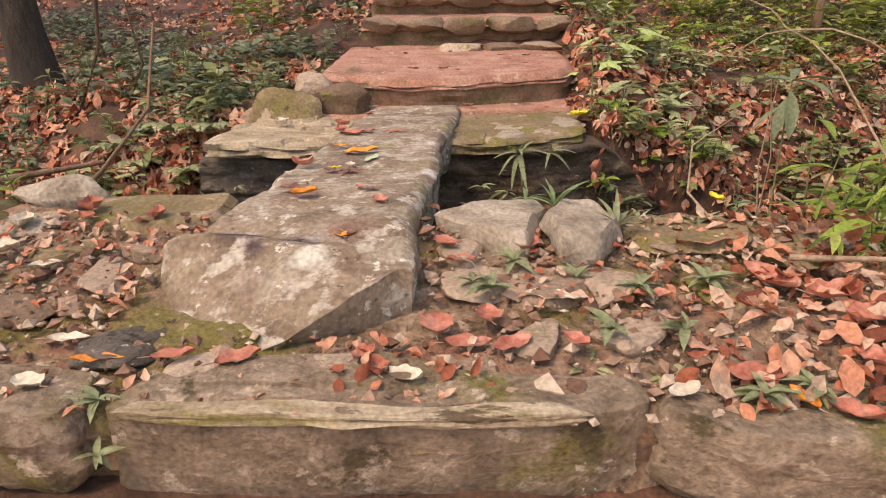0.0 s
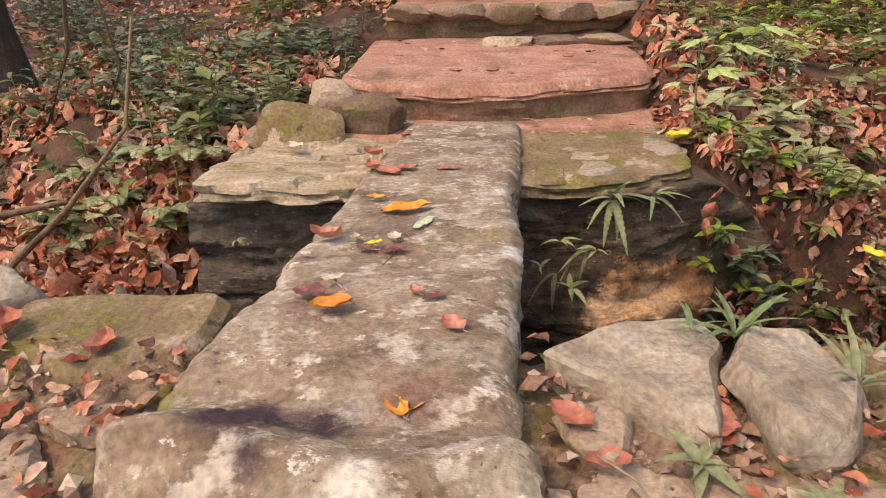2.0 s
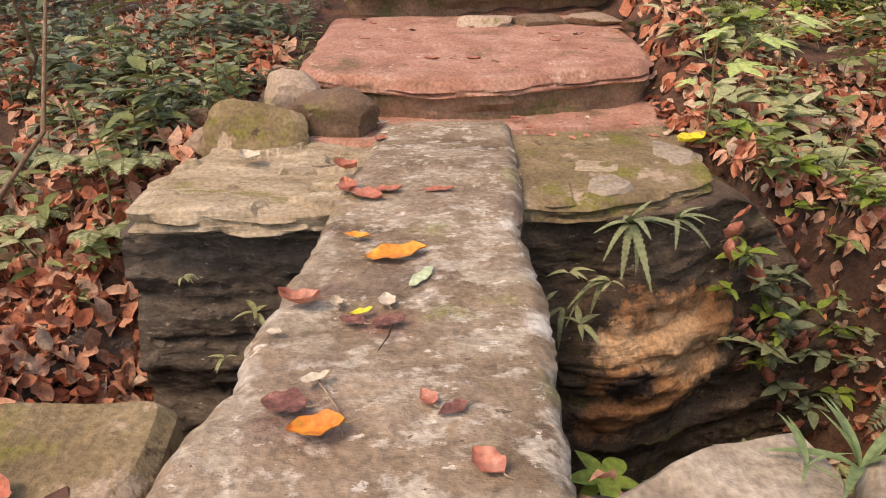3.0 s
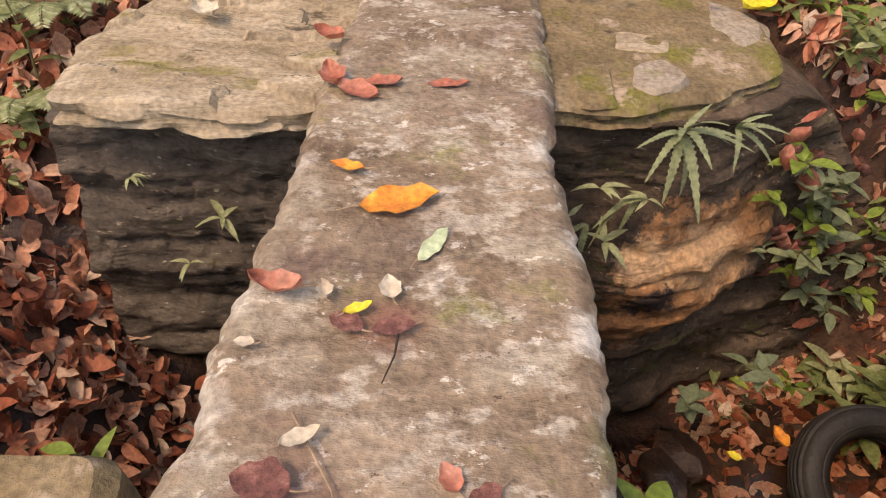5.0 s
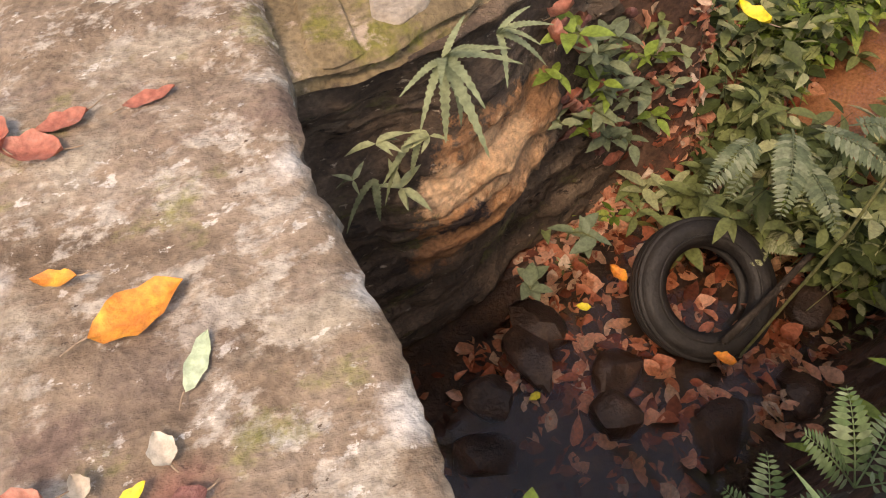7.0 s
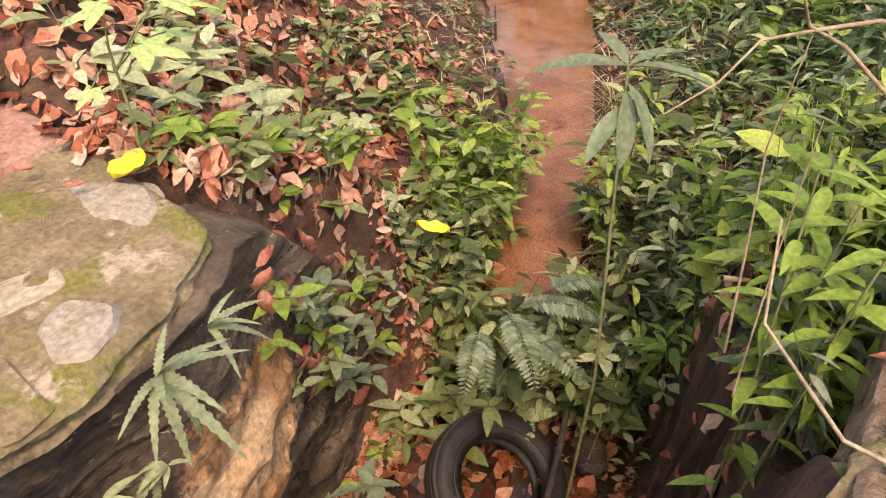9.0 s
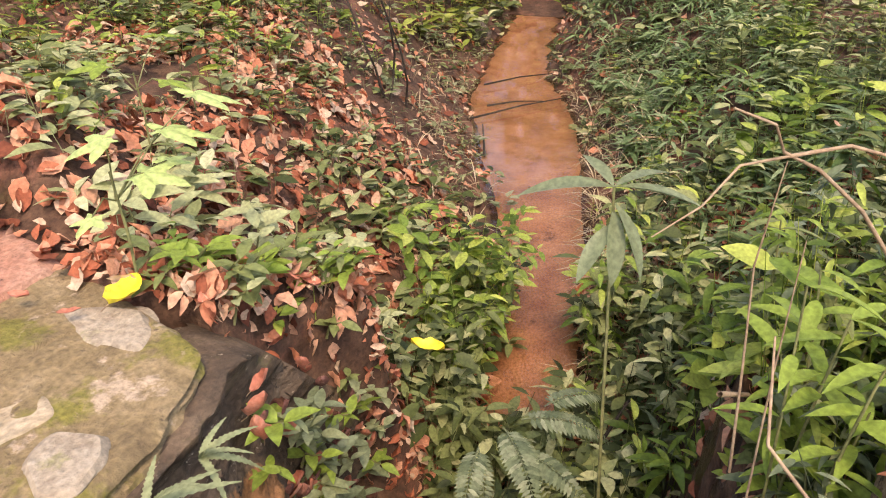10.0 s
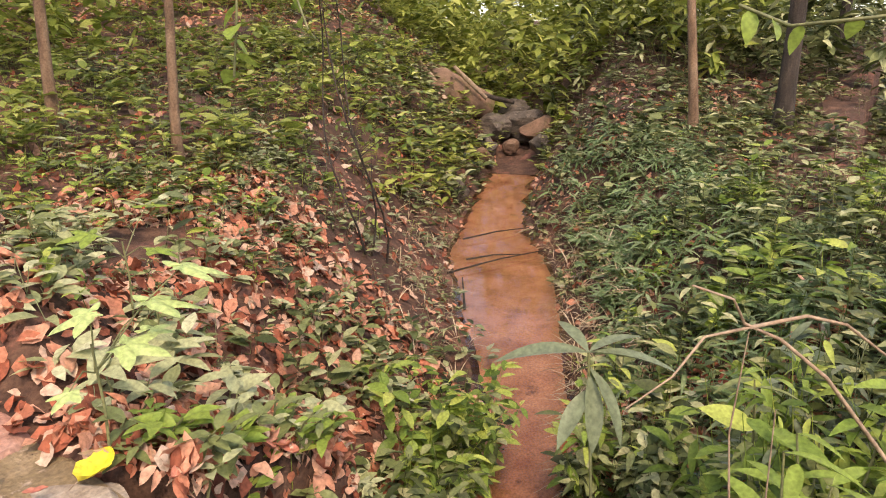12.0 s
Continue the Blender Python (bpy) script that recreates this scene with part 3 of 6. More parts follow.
def stone(name, at, size, mat, label, category="rock", group="", rz=0.0, seed=1, sub=3, rough=0.22, flat=0.0, tilt=(0, 0)):
    """A weathered stone: a faceted, noise-worn block, resting in the ground."""
    bm = bmesh.new()
    bmesh.ops.create_icosphere(bm, subdivisions=sub + 1, radius=1.0)
    dice = random.Random(seed * 13 + 5)
    cuts = []
    for _ in range(11):
        n = Vector((dice.gauss(0, 1), dice.gauss(0, 1), dice.gauss(0, 0.9))).normalized()
        cuts.append((n, dice.uniform(0.55, 0.88)))
    if flat:
        cuts.append((Vector((dice.uniform(-.12, .12), dice.uniform(-.12, .12), 1)).normalized(), flat))
    for v in bm.verts:
        p = v.co * 1.05
        for n, d in cuts:
            a = p.dot(n) - d
            if a > 0:
                p = p - n * a * 0.93
        p = p * (1 + 0.5 * rough * fbm((p.x + seed * 7.3, p.y + seed * 1.7, p.z), 1.3, 2) + 0.045 * fbm((p.x, p.y + seed, p.z * 2), 4.5, 3)) * 1.15
        v.co = (p.x * size[0], p.y * size[1], p.z * size[2])
    me = bpy.data.meshes.new(name)
    bm.to_mesh(me)
    bm.free()
    for p in me.polygons:
        p.use_smooth = True
    me.set_sharp_from_angle(angle=radians(28))
    me.materials.append(mat)
    ob = tagged(new(name, me), label, category, group)
    ob.matrix_world = pose(*at, tilt[0], tilt[1], rz)
    return ob


def plate(name, outline, z, thick, mat, label, category, seed=1, amp=0.02, step=0.045, layers=0.0, slope=(0, 0), bevel=0.05, group="", ragged=0.05):
    """A flat stone or earth slab of an uneven outline, with a worn top and rounded rim."""
    o = np.array(outline, float)
    c = o.mean(0)
    # evenly spaced, wobbling rim
    seg = np.roll(o, -1, 0) - o
    L = np.linalg.norm(seg, axis=1)
    n = max(24, int(L.sum() / step))
    s = np.linspace(0, L.sum(), n, endpoint=False)
    cum = np.concatenate([[0], np.cumsum(L)])
    idx = np.clip(np.searchsorted(cum, s, "right") - 1, 0, len(o) - 1)
    rim = o[idx] + seg[idx] * ((s - cum[idx]) / L[idx])[:, None]
    for _ in range(2):
        rim = (np.roll(rim, 1, 0) + rim * 2 + np.roll(rim, -1, 0)) / 4
    rings = []
    m = max(6, int(np.linalg.norm(rim - c, axis=1).max() / step))
    for k in range(m + 1):
        f = k / m
        for p in c + (rim - c) * f:
            d = (1 - f) * np.linalg.norm(rim.max(0) - rim.min(0)) * 0.4
            zz = z + slope[0] * (p[0] - c[0]) + slope[1] * (p[1] - c[1]) + amp * fbm((p[0], p[1], seed), 3.0, 4)
            if layers:
                a = noise.noise((p[0] * 1.2, p[1] * 5, seed)) + 0.4 * noise.noise((p[0] * 4, p[1] * 11, seed))
                zz += layers * (1 if a > 0.12 else -0.4 if a > -0.25 else -1)
            zz -= bevel * (max(0, f - (1 - 0.07)) / 0.07) ** 2
            rings.append((p[0], p[1], zz))
    for fz, out in ((0.2, 0.008), (0.4, -0.012), (0.6, 0.004), (0.8, 0.004), (1.0, -0.04)):
        for i, p in enumerate(rim):
            q = p + (p - c) / max(np.linalg.norm(p - c), 1e-3) * (out + ragged * noise.noise((p[0] * 5, p[1] * 5, fz * 7 + seed)) + 0.02 * noise.noise((p[0] * 16, p[1] * 16, fz * 9 + seed)))
            rings.append((q[0], q[1], z - bevel - (thick - bevel) * fz + slope[0] * (q[0] - c[0]) + slope[1] * (q[1] - c[1])))
    f = grid_faces(m + 6, n, True)
    ob = link_mesh(name, np.array(rings), f, mat, sharp=38)
    return tagged(ob, label, category, group)


plate("ledge_stone", [(-1.42, 4.20), (-1.0, 4.17), (-.70, 4.19), (-.55, 4.3), (-.55, 5.05), (-.95, 5.15), (-1.3, 4.95), (-1.44, 4.6)], 0.275, 0.085, M_LEDGE,
      "layered yellowish ledge stone at the ditch edge", "ledge", 3, 0.022, 0.02, 0.018, bevel=0.008)
plate("mossy_ledge", [(-.02, 4.26), (.3, 4.29), (.55, 4.38), (.70, 4.45), (.83, 4.54), (.87, 4.88), (.90, 5.16), (.91, 5.5), (.2, 5.55), (-.05, 5.5)], 0.268, 0.085, M_MOSS,
      "moss-covered stone ledge beside the bridge slab", "ledge", 5, 0.014, 0.02, 0.004, bevel=0.012)
plate("flat_stone", [(.28, 4.38), (.34, 4.33), (.44, 4.38), (.48, 4.45), (.42, 4.56), (.32, 4.52)], 0.285, 0.06, M_PALE, "small pale flat stone on the mossy ledge", "stone", 8, 0.006, 0.015, 0.002, bevel=0.012)
plate("flat_stone", [(.66, 4.83), (.72, 4.66), (.80, 4.72), (.86, 4.86), (.80, 4.98), (.71, 5.05)], 0.276, 0.03, M_PALE, "pale bare patch of stone set in moss", "stone", 12, 0.006, 0.02, bevel=0.008)
plate("flat_stone", [(.08, 4.3), (.22, 4.29), (.24, 4.52), (.12, 4.57)], 0.276, 0.05, M_MOSS, "narrow mossy stone on the ledge", "stone", 14, 0.006, 0.02, bevel=0.012)
plate("flat_stone", [(.26, 4.62), (.46, 4.60), (.50, 4.72), (.30, 4.78)], 0.274, 0.04, M_LEDGE, "thin tan stone bedded in the ledge", "stone", 15, 0.006, 0.02, bevel=0.01)

# the red earth steps beyond
plate("landing", [(-1.05, 5.10), (-.6, 5.0), (0, 5.16), (.5, 5.22), (.92, 5.3), (.95, 5.9), (-1.1, 5.9)], 0.288, 0.2, M_RED, "trodden red earth before the first step", "landing", 31, 0.01, 0.06, bevel=0.03)
STEP1 = [(-1.05, 5.62), (-.72, 5.46), (-.4, 5.36), (-.1, 5.33), (.15, 5.41), (.5, 5.52), (.82, 5.62), (.93, 5.9), (1.0, 7.1), (-1.05, 7.1)]


def earth_step(name, outline, z, rise, label, slope=0.0, seed=1):
    base = thing(name, (0, 0, 0), label, "step")
    t = plate("tread", outline, z, 0.09, M_RED, "", "", seed, 0.012, 0.05, slope=(0, slope), bevel=0.045)
    r = plate("riser", [(x * 1.0, y + 0.02) for x, y in outline], z - 0.055, rise, M_RISER, "", "", seed + 3, 0.008, 0.05, slope=(0, slope), bevel=0.02)
    for o in (t, r):
        for k in ("label", "category"):
            if k in o:
                del o[k]
        o.parent = base
    return base


earth_step("earth_step", STEP1, 0.515, 0.26, "wide red earth step with a rounded mossy riser", 0.055, 41)
earth_step("earth_step", [(-.95, 7.22), (-.3, 7.2), (.4, 7.22), (1.02, 7.25), (1.05, 8.2), (-.98, 8.2)], 0.80, 0.3, "red earth step edged with flat stones", 0.04, 47)
earth_step("earth_step", [(-.95, 8.0), (.3, 7.97), (1.05, 8.02), (1.1, 9.2), (-1.0, 9.2)], 1.02, 0.34, "upper red earth step edged with stones", 0.04, 49)
earth_step("earth_step", [(-.95, 8.85), (.3, 8.82), (1.05, 8.87), (1.1, 10.6), (-1.0, 10.6)], 1.26, 0.34, "highest red earth step seen of the stair", 0.04, 51)
random.seed(5)
for y0, z0, n in ((6.72, 0.585, 3), (7.16, 0.765, 5), (7.93, 0.98, 5), (8.8, 1.2, 4)):
    x = -0.9 if n > 3 else -0.15
    for k in range(n):
        w = random.uniform(0.32, 0.5) if n > 3 else 0.36
        stone("edging_stone", (x + w / 2, y0 + random.uniform(-.02, .02), z0), (w * 0.5, 0.10, 0.085 if n > 3 else 0.05), M_ROCK, "flat tan stone edging a red earth step", "stone", "step edging stones",
              random.uniform(-4, 4), 60 + k + n, 3, 0.1, 0.6)
        x += w + 0.01

# loose and bedded rocks
stone("boulder", (-1.16, 5.08, 0.30), (0.25, 0.18, 0.15), M_MOSS, "rounded mossy boulder beside the ledge", rz=10, seed=3)
stone("boulder", (-.80, 5.22, 0.33), (0.24, 0.16, 0.14), M_ROCK, "angular brown boulder at the foot of the step", rz=-20, seed=8, rough=0.3)
stone("boulder", (-1.05, 5.45, 0.36), (0.16, 0.14, 0.14), M_ROCK, "pinkish-brown boulder with dead leaves on it", rz=30, seed=11)
plate("pale_rock", [(.0, 2.80), (.2, 2.92), (.42, 2.98), (.45, 2.85), (.38, 2.74), (.35, 2.56), (.22, 2.64)], 0.335, 0.3, M_PALE, "pale lichened wedge of rock beside the slab", "rock", 17, 0.03, 0.02, slope=(0.03, 0.02), bevel=0.015)
plate("pale_rock", [(.42, 2.74), (.50, 2.89), (.64, 2.86), (.70, 2.72), (.60, 2.52), (.46, 2.50)], 0.355, 0.3, M_PALE, "pale blocky rock with a tuft behind it", "rock", 19, 0.05, 0.02, slope=(-0.1, 0.1), bevel=0.02)
plate("flat_rock", [(-1.46, 3.10), (-1.2, 3.13), (-.84, 3.11), (-.83, 2.86), (-1.12, 2.72), (-1.42, 2.86)], 0.305, 0.3, M_MOSS, "flat mossy tan rock at the ditch edge", "rock", 23, 0.015, 0.03, bevel=0.03)
stone("white_rock", (-1.62, 3.13, 0.30), (0.17, 0.10, 0.08), M_PALE, "pale rounded rock on the bank edge", rz=8, seed=23)
stone("dark_stone", (-.86, 2.05, 0.15), (0.14, 0.09, 0.055), M_DARK, "dark flat stone at the foot of the slab", rz=12, seed=25, flat=0.4)
for k, (x, y, sx, sy, m) in enumerate([(.19, 2.42, .10, .10, M_ROCK), (.42, 2.42, .14, .11, M_ROCK), (.63, 2.42, .11, .08, M_ROCK), (.85, 2.75, .13, .1, M_ROCK), (1.05, 2.78, .14, .09, M_MOSS),
                                       (.12, 2.62, .08, .09, M_ROCK), (.62, 2.15, .1, .07, M_ROCK), (.36, 2.12, .08, .06, M_ROCK), (-1.1, 2.45, .11, .08, M_ROCK), (-1.3, 2.25, .1, .07, M_ROCK),
                                       (-1.02, 2.62, .09, .06, M_ROCK), (-1.35, 2.6, .12, .09, M_MOSS), (-1.62, 2.8, .12, .09, M_PALE), (.18, 1.98, .07, .06, M_ROCK), (1.0, 2.35, .12, .09, M_MOSS),
                                       (.9, 2.05, .1, .07, M_ROCK), (-.6, 1.95, .1, .06, M_ROCK), (1.25, 2.65, .13, .1, M_MOSS)]):
    stone("bedded_stone", (x, y, 0.180 + 0.155 * (y - 2.3)), (sx * 1.2, sy * 1.2, 0.05), m, "brown stone bedded in the trodden earth", "stone", "stones bedded in the platform", 37 * k, 70 + k, 3, 0.25, 0.5)

# near platform: earth top and the kerb before it
plate("platform_earth", [(-1.9, 1.84), (-.9, 1.80), (0, 1.80), (.8, 1.82), (1.5, 1.84), (1.7, 2.5), (1.6, 2.9), (.9, 2.9), (0, 2.86), (-.9, 3.0), (-1.8, 3.05), (-2.0, 2.4)], 0.19, 0.25, M_PLAT,
      "trodden earth and stone platform with moss", "platform", 81, 0.035, 0.022, 0.010, slope=(0.0, 0.155), bevel=0.02)
plate("kerb_stone", [(-.78, 1.76), (-.4, 1.74), (0, 1.75), (.45, 1.77), (.62, 1.82), (.60, 1.93), (.1, 1.95), (-.72, 1.93)], 0.148, 0.30, M_KERB, "long worn kerb stone with a pale broken edge", "kerb", 83, 0.016, 0.016, 0.006, bevel=0.012, ragged=0.015)
plate("kerb_stone", [(-1.6, 1.72), (-.86, 1.72), (-.84, 1.9), (-1.0, 1.98), (-1.6, 1.98)], 0.14, 0.25, M_KERB, "mossy kerb stone beside a crack with a weed", "kerb", 87, 0.03, 0.025, 0.006, bevel=0.03, ragged=0.02)
plate("kerb_stone", [(.63, 1.78), (.84, 1.70), (1.1, 1.66), (1.5, 1.68), (1.5, 1.95), (.66, 1.95)], 0.128, 0.25, M_KERB, "mossy kerb stone sinking into leaf litter", "kerb", 89, 0.02, 0.025, 0.006, slope=(-0.05, 0), bevel=0.03, ragged=0.02)
plate("kerb_lip", [(-.74, 1.742), (-.5, 1.728), (-.2, 1.736), (.1, 1.732), (.35, 1.748), (.46, 1.765), (.40, 1.80), (.05, 1.775), (-.25, 1.80), (-.5, 1.778), (-.72, 1.79)], 0.156, 0.04, M_LEDGE,
      "thin pale broken stone layer along the kerb edge", "kerb", 133, 0.012, 0.012, 0.006, bevel=0.006, ragged=0.025)
plate("lower_floor", [(-1.8, -1.5), (1.8, -1.5), (1.8, 1.76), (-1.8, 1.76)], -0.085, 0.1, M_RED, "trodden red earth floor below the kerb", "floor", 91, 0.01, 0.12)

# half-buried tyre and log in the ditch

def old_tyre(x, y, z, rx, ry):
    base = thing("old_tyre", (x, y, z), "muddy black rubber tyre half buried in the ditch", "tyre")
    base.matrix_world = pose(x, y, z, rx, ry, 20)
    nu = 72
    section = [(.20, -.045), (.235, -.075), (.285, -.082), (.315, -.068), (.33, -.03), (.33, .03), (.315, .068), (.285, .082), (.235, .075), (.20, .045), (.215, .03), (.29, .05), (.305, 0), (.29, -.05), (.215, -.03)]
    def ring(profile, close):
        v = np.array([[(r * math.cos(2 * math.pi * i / nu), r * math.sin(2 * math.pi * i / nu), h) for r, h in profile] for i in range(nu + 1)])
        return v.reshape(-1, 3), grid_faces(nu + 1, len(profile), close)
    part("carcass", ring(section, True), M_TYRE, base)
    for h in (-.045, -.015, .015, .045):
        part("tread_rib", ring([(.322, h - .011), (.341 - abs(h) * .1, h - .009), (.341 - abs(h) * .1, h + .009), (.322, h + .011)], False), M_TYRE, base)
    for h in (-.081, .081):
        part("bead", tube([(.245 * math.cos(t), .245 * math.sin(t), h) for t in np.linspace(0, 2 * math.pi, 49)], [.006] * 49, 6), M_TYRE, base)
    return base


old_tyre(1.60, 3.92, -1.34, 24, -14)

plate("flat_stone", [(-.66, 1.86), (-.45, 2.0), (-.08, 2.03), (.10, 1.96), (.02, 1.87), (-.5, 1.86)], 0.163, 0.1, M_KERB, "broad flat grey-brown stone before the slab", "stone", 95, 0.010, 0.02, 0.004, slope=(0, .1), bevel=0.012)
plate("flat_stone", [(.62, 2.85), (.95, 2.88), (1.2, 2.82), (1.15, 2.62), (.8, 2.6)], 0.285, 0.1, M_MOSS, "broad mossy stone at the ditch edge", "stone", 97, 0.02, 0.025, 0.004, bevel=0.02)

# ---- plants and litter ----
rng = np.random.default_rng(7)
LEAF = [blade(0.42, 5, 0.15, 0.25), blade(0.32, 5, 0.2, 0.35, fat=0.4), blade(0.5, 5, 0.1, 0.15)]
DEAD = [blade(0.52, 6, 0.3, 0.3, ripple=0.25), blade(0.58, 6, -0.2, -0.25, ripple=0.3), blade(0.42, 6, 0.5, 0.45, ripple=0.25), blade(0.66, 6, 0.12, -0.18, ripple=0.35)]


def on_slab(x, y, pad=0.0):
    return (x > np.interp(y, [r[0] for r in SLAB_L], [r[1] for r in SLAB_L]) - pad) & (x < np.interp(y, [r[0] for r in SLAB_R], [r[1] for r in SLAB_R]) + pad) & (y > 2.1) & (y < 5.25)


def bare(x, y):
    """Where nothing strewn lies: the slab, the ledges, the steps and the open water."""
    d, half, bed, side, along = stream_at(x, y)
    path = (x > -1.03) & (x < 0.86 + 0.12 * smooth01((y - 5.6) / 0.4)) & (y > 5.15) & (y < 11)
    ledge = (x > -1.42) & (x < 0.86) & (y > 4.15) & (y < 5.3) & (y - 4.15 > (x - 0.5) * 0.35)
    wet = (d < half * 1.0 + 0.02) & (x > 2.4) & (y < 10.0)
    rim = (y > 2.86) & (y < 3.22) & (x > -2.4) & (x < 1.6)
    return rim | on_slab(x, y, 0.02) | path | ledge | wet | ((y < 1.76) & (np.abs(x) < 1.9))


def scatter(n, x0, x1, y0, y1, keep=None):
    x, y = rng.uniform(x0, x1, n), rng.uniform(y0, y1, n)
    m = ~bare(x, y)
    if keep is not None:
        m &= keep(x, y)
    return x[m], y[m]


def litter(name, label, n, area, size, keep=None, lift=0.012, mat=M_LITTER, tilt=0.35):
    x, y = scatter(n, *area, keep=keep)
    z = ground(x, y)
    m = len(x)
    plat = (y < 3.02) & (y > 1.6) & (np.abs(x) < 1.6)
    z = np.where(plat, np.maximum(z, 0.202 + 0.155 * (y - 2.3)) + 0.004, z)
    s = rng.uniform(size[0], size[1], m)
    at = np.stack([x, y, z + lift + rng.uniform(0, 0.02, m)], -1)
    e = 0.06
    gx_, gy_ = (ground(x + e, y) - ground(x - e, y)) / (2 * e), (ground(x, y + e) - ground(x, y - e)) / (2 * e)
    az = rng.uniform(0, 2 * np.pi, m)
    pitch = np.arctan(np.clip(gx_ * np.cos(az) + gy_ * np.sin(az), -0.9, 0.9)) + rng.normal(0, tilt, m)
    side = np.arctan(np.clip(gx_ * np.sin(az) - gy_ * np.cos(az), -0.9, 0.9)) + rng.normal(0, tilt, m)
    rot = frames_of(az, pitch, side)
    which = rng.integers(0, len(DEAD), m)
    pieces = [strew(DEAD[k], at[which == k], rot[which == k], s[which == k]) for k in range(len(DEAD)) if (which == k).any()]
    return tagged(link_mesh(name, *join(*pieces), mat), label, "leaf litter", kind="stuff")


banks = lambda x, y: value_noise(x * 1.1, y * 1.1, 31) > -0.55
litter("leaf_litter", "thick red-brown dead leaves on the forest floor", 18000, (-4.5, 4.5, 3.0, 8.5), (0.05, 0.135), banks)
litter("leaf_litter", "red-brown dead leaves further off under the plants", 16000, (-9, 14, 4.0, 18), (0.06, 0.14), banks)
litter("leaf_litter", "dead leaves piled in the ditch below the slab", 2600, (-2.9, -1.05, 3.3, 5.0), (0.06, 0.13), None, 0.03, tilt=0.6)
litter("leaf_litter", "wet dead leaves on the ditch bed, shade in their colour", 420, (0.1, 2.6, 3.2, 4.3), (0.04, 0.09), mat=M_WETSHADE)
litter("leaf_litter", "dead leaves strewn on the platform", 1100, (-1.8, 1.7, 1.65, 3.0), (0.018, 0.065), lambda x, y: value_noise(x * 2, y * 2, 37) > -0.2, 0.006, tilt=0.15)
litter("leaf_litter", "dead leaves drifted along the platform edge", 900, (0.75, 2.6, 1.5, 3.0), (0.04, 0.10), lambda x, y: x > 0.85 + 0.35 * value_noise(y * 2, x, 3), 0.012, tilt=0.3)


def undergrowth(name, label, n, area, height, leaf, count, mat, keep=None, pitch=(0.0, 0.6), leaves=LEAF):
    """Many small plants: each a spray of leaves round a short stem."""
    x, y = scatter(n, *area, keep=keep)
    z = ground(x, y)
    m = len(x)
    h = rng.uniform(height[0], height[1], m)
    size = rng.uniform(leaf[0], leaf[1], m)
    k = rng.integers(count[0], count[1] + 1, m)
    own = np.repeat(np.arange(m), k)
    t = len(own)
    up = rng.uniform(0.35, 1.0, t)
    az = rng.uniform(0, 2 * np.pi, t)
    lean = rng.normal(0, 0.25, (m, 2))
    at = np.stack([x[own] + lean[own, 0] * h[own] * up, y[own] + lean[own, 1] * h[own] * up, z[own] + h[own] * up], -1)
    at[:, :2] += np.stack([np.cos(az), np.sin(az)], -1) * 0.02
    rot = frames_of(az, rng.uniform(pitch[0], pitch[1], t), rng.normal(0, 0.3, t))
    s = size[own] * rng.uniform(0.6, 1.1, t)
    which = rng.integers(0, len(leaves), m)[own]
    pieces = [strew(leaves[q], at[which == q], rot[which == q], s[which == q]) for q in range(len(leaves)) if (which == q).any()]
    # stems: thin three-cornered blades
    st = np.zeros((m, 6, 3))
    for c in range(3):
        a = 2.1 * c
        st[:, c] = np.stack([x + 0.003 * math.cos(a), y + 0.003 * math.sin(a), z - 0.02], -1)
        st[:, 3 + c] = np.stack([x + lean[:, 0] * h + 0.0015 * math.cos(a), y + lean[:, 1] * h + 0.0015 * math.sin(a), z + h], -1)
    sf = np.array([(0, 1, 4, 3), (1, 2, 5, 4), (2, 0, 3, 5)])[None] + (np.arange(m) * 6)[:, None, None]
    pieces.append((st.reshape(-1, 3), sf.reshape(-1, 4)))
    return tagged(link_mesh(name, *join(*pieces), mat), label, "undergrowth", kind="stuff")


def clumps(seed, at, scale=0.9):
    return lambda x, y: (value_noise(x * scale, y * scale, seed) + 0.5 * value_noise(x * 2.7, y * 2.7, seed + 1) > at)


off_platform = lambda x, y: (y > 3.25) | (x > 1.45)
def bank_plants(seed, at):
    c = clumps(seed, at)
    return lambda x, y: c(x, y) & off_platform(x, y) & ~((stream_at(x, y)[0] < stream_at(x, y)[1] + 0.1) & (x > -3) & (x < 2.2)) & ~((y < 4.2) & (y > 3.1) & (x > -2.2) & (x < 1.3))


undergrowth("undergrowth", "grey-green broad-leaved seedlings on the bank", 1500, (-5, 5, 3.0, 9), (0.05, 0.26), (0.08, 0.17), (4, 8), M_GREEN, bank_plants(51, 0.22))
undergrowth("undergrowth", "low small-leaved weeds among dead leaves", 3600, (-5, 7, 3.0, 9.5), (0.03, 0.12), (0.035, 0.075), (5, 9), M_GREEN, bank_plants(57, 0.25))
undergrowth("undergrowth", "lush green seedlings along the stream", 4600, (3.0, 13, 2.0, 14), (0.05, 0.28), (0.05, 0.14), (5, 9), M_GREEN, bank_plants(61, 0.0))
undergrowth("undergrowth", "dusty pale weeds along the stream", 1500, (3.0, 13, 2.0, 14), (0.05, 0.25), (0.05, 0.15), (5, 8), M_WEED, bank_plants(63, 0.05))
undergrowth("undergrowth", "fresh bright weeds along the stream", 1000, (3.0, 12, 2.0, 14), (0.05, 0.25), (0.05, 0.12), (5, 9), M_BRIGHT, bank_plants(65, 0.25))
undergrowth("undergrowth", "yellow-green plants of the clearing, sunlight in their leaf colour", 9500, (-3, 24, 8.2, 26), (0.1, 0.55), (0.12, 0.26), (5, 9), M_SUNNY, bank_plants(67, -0.35))
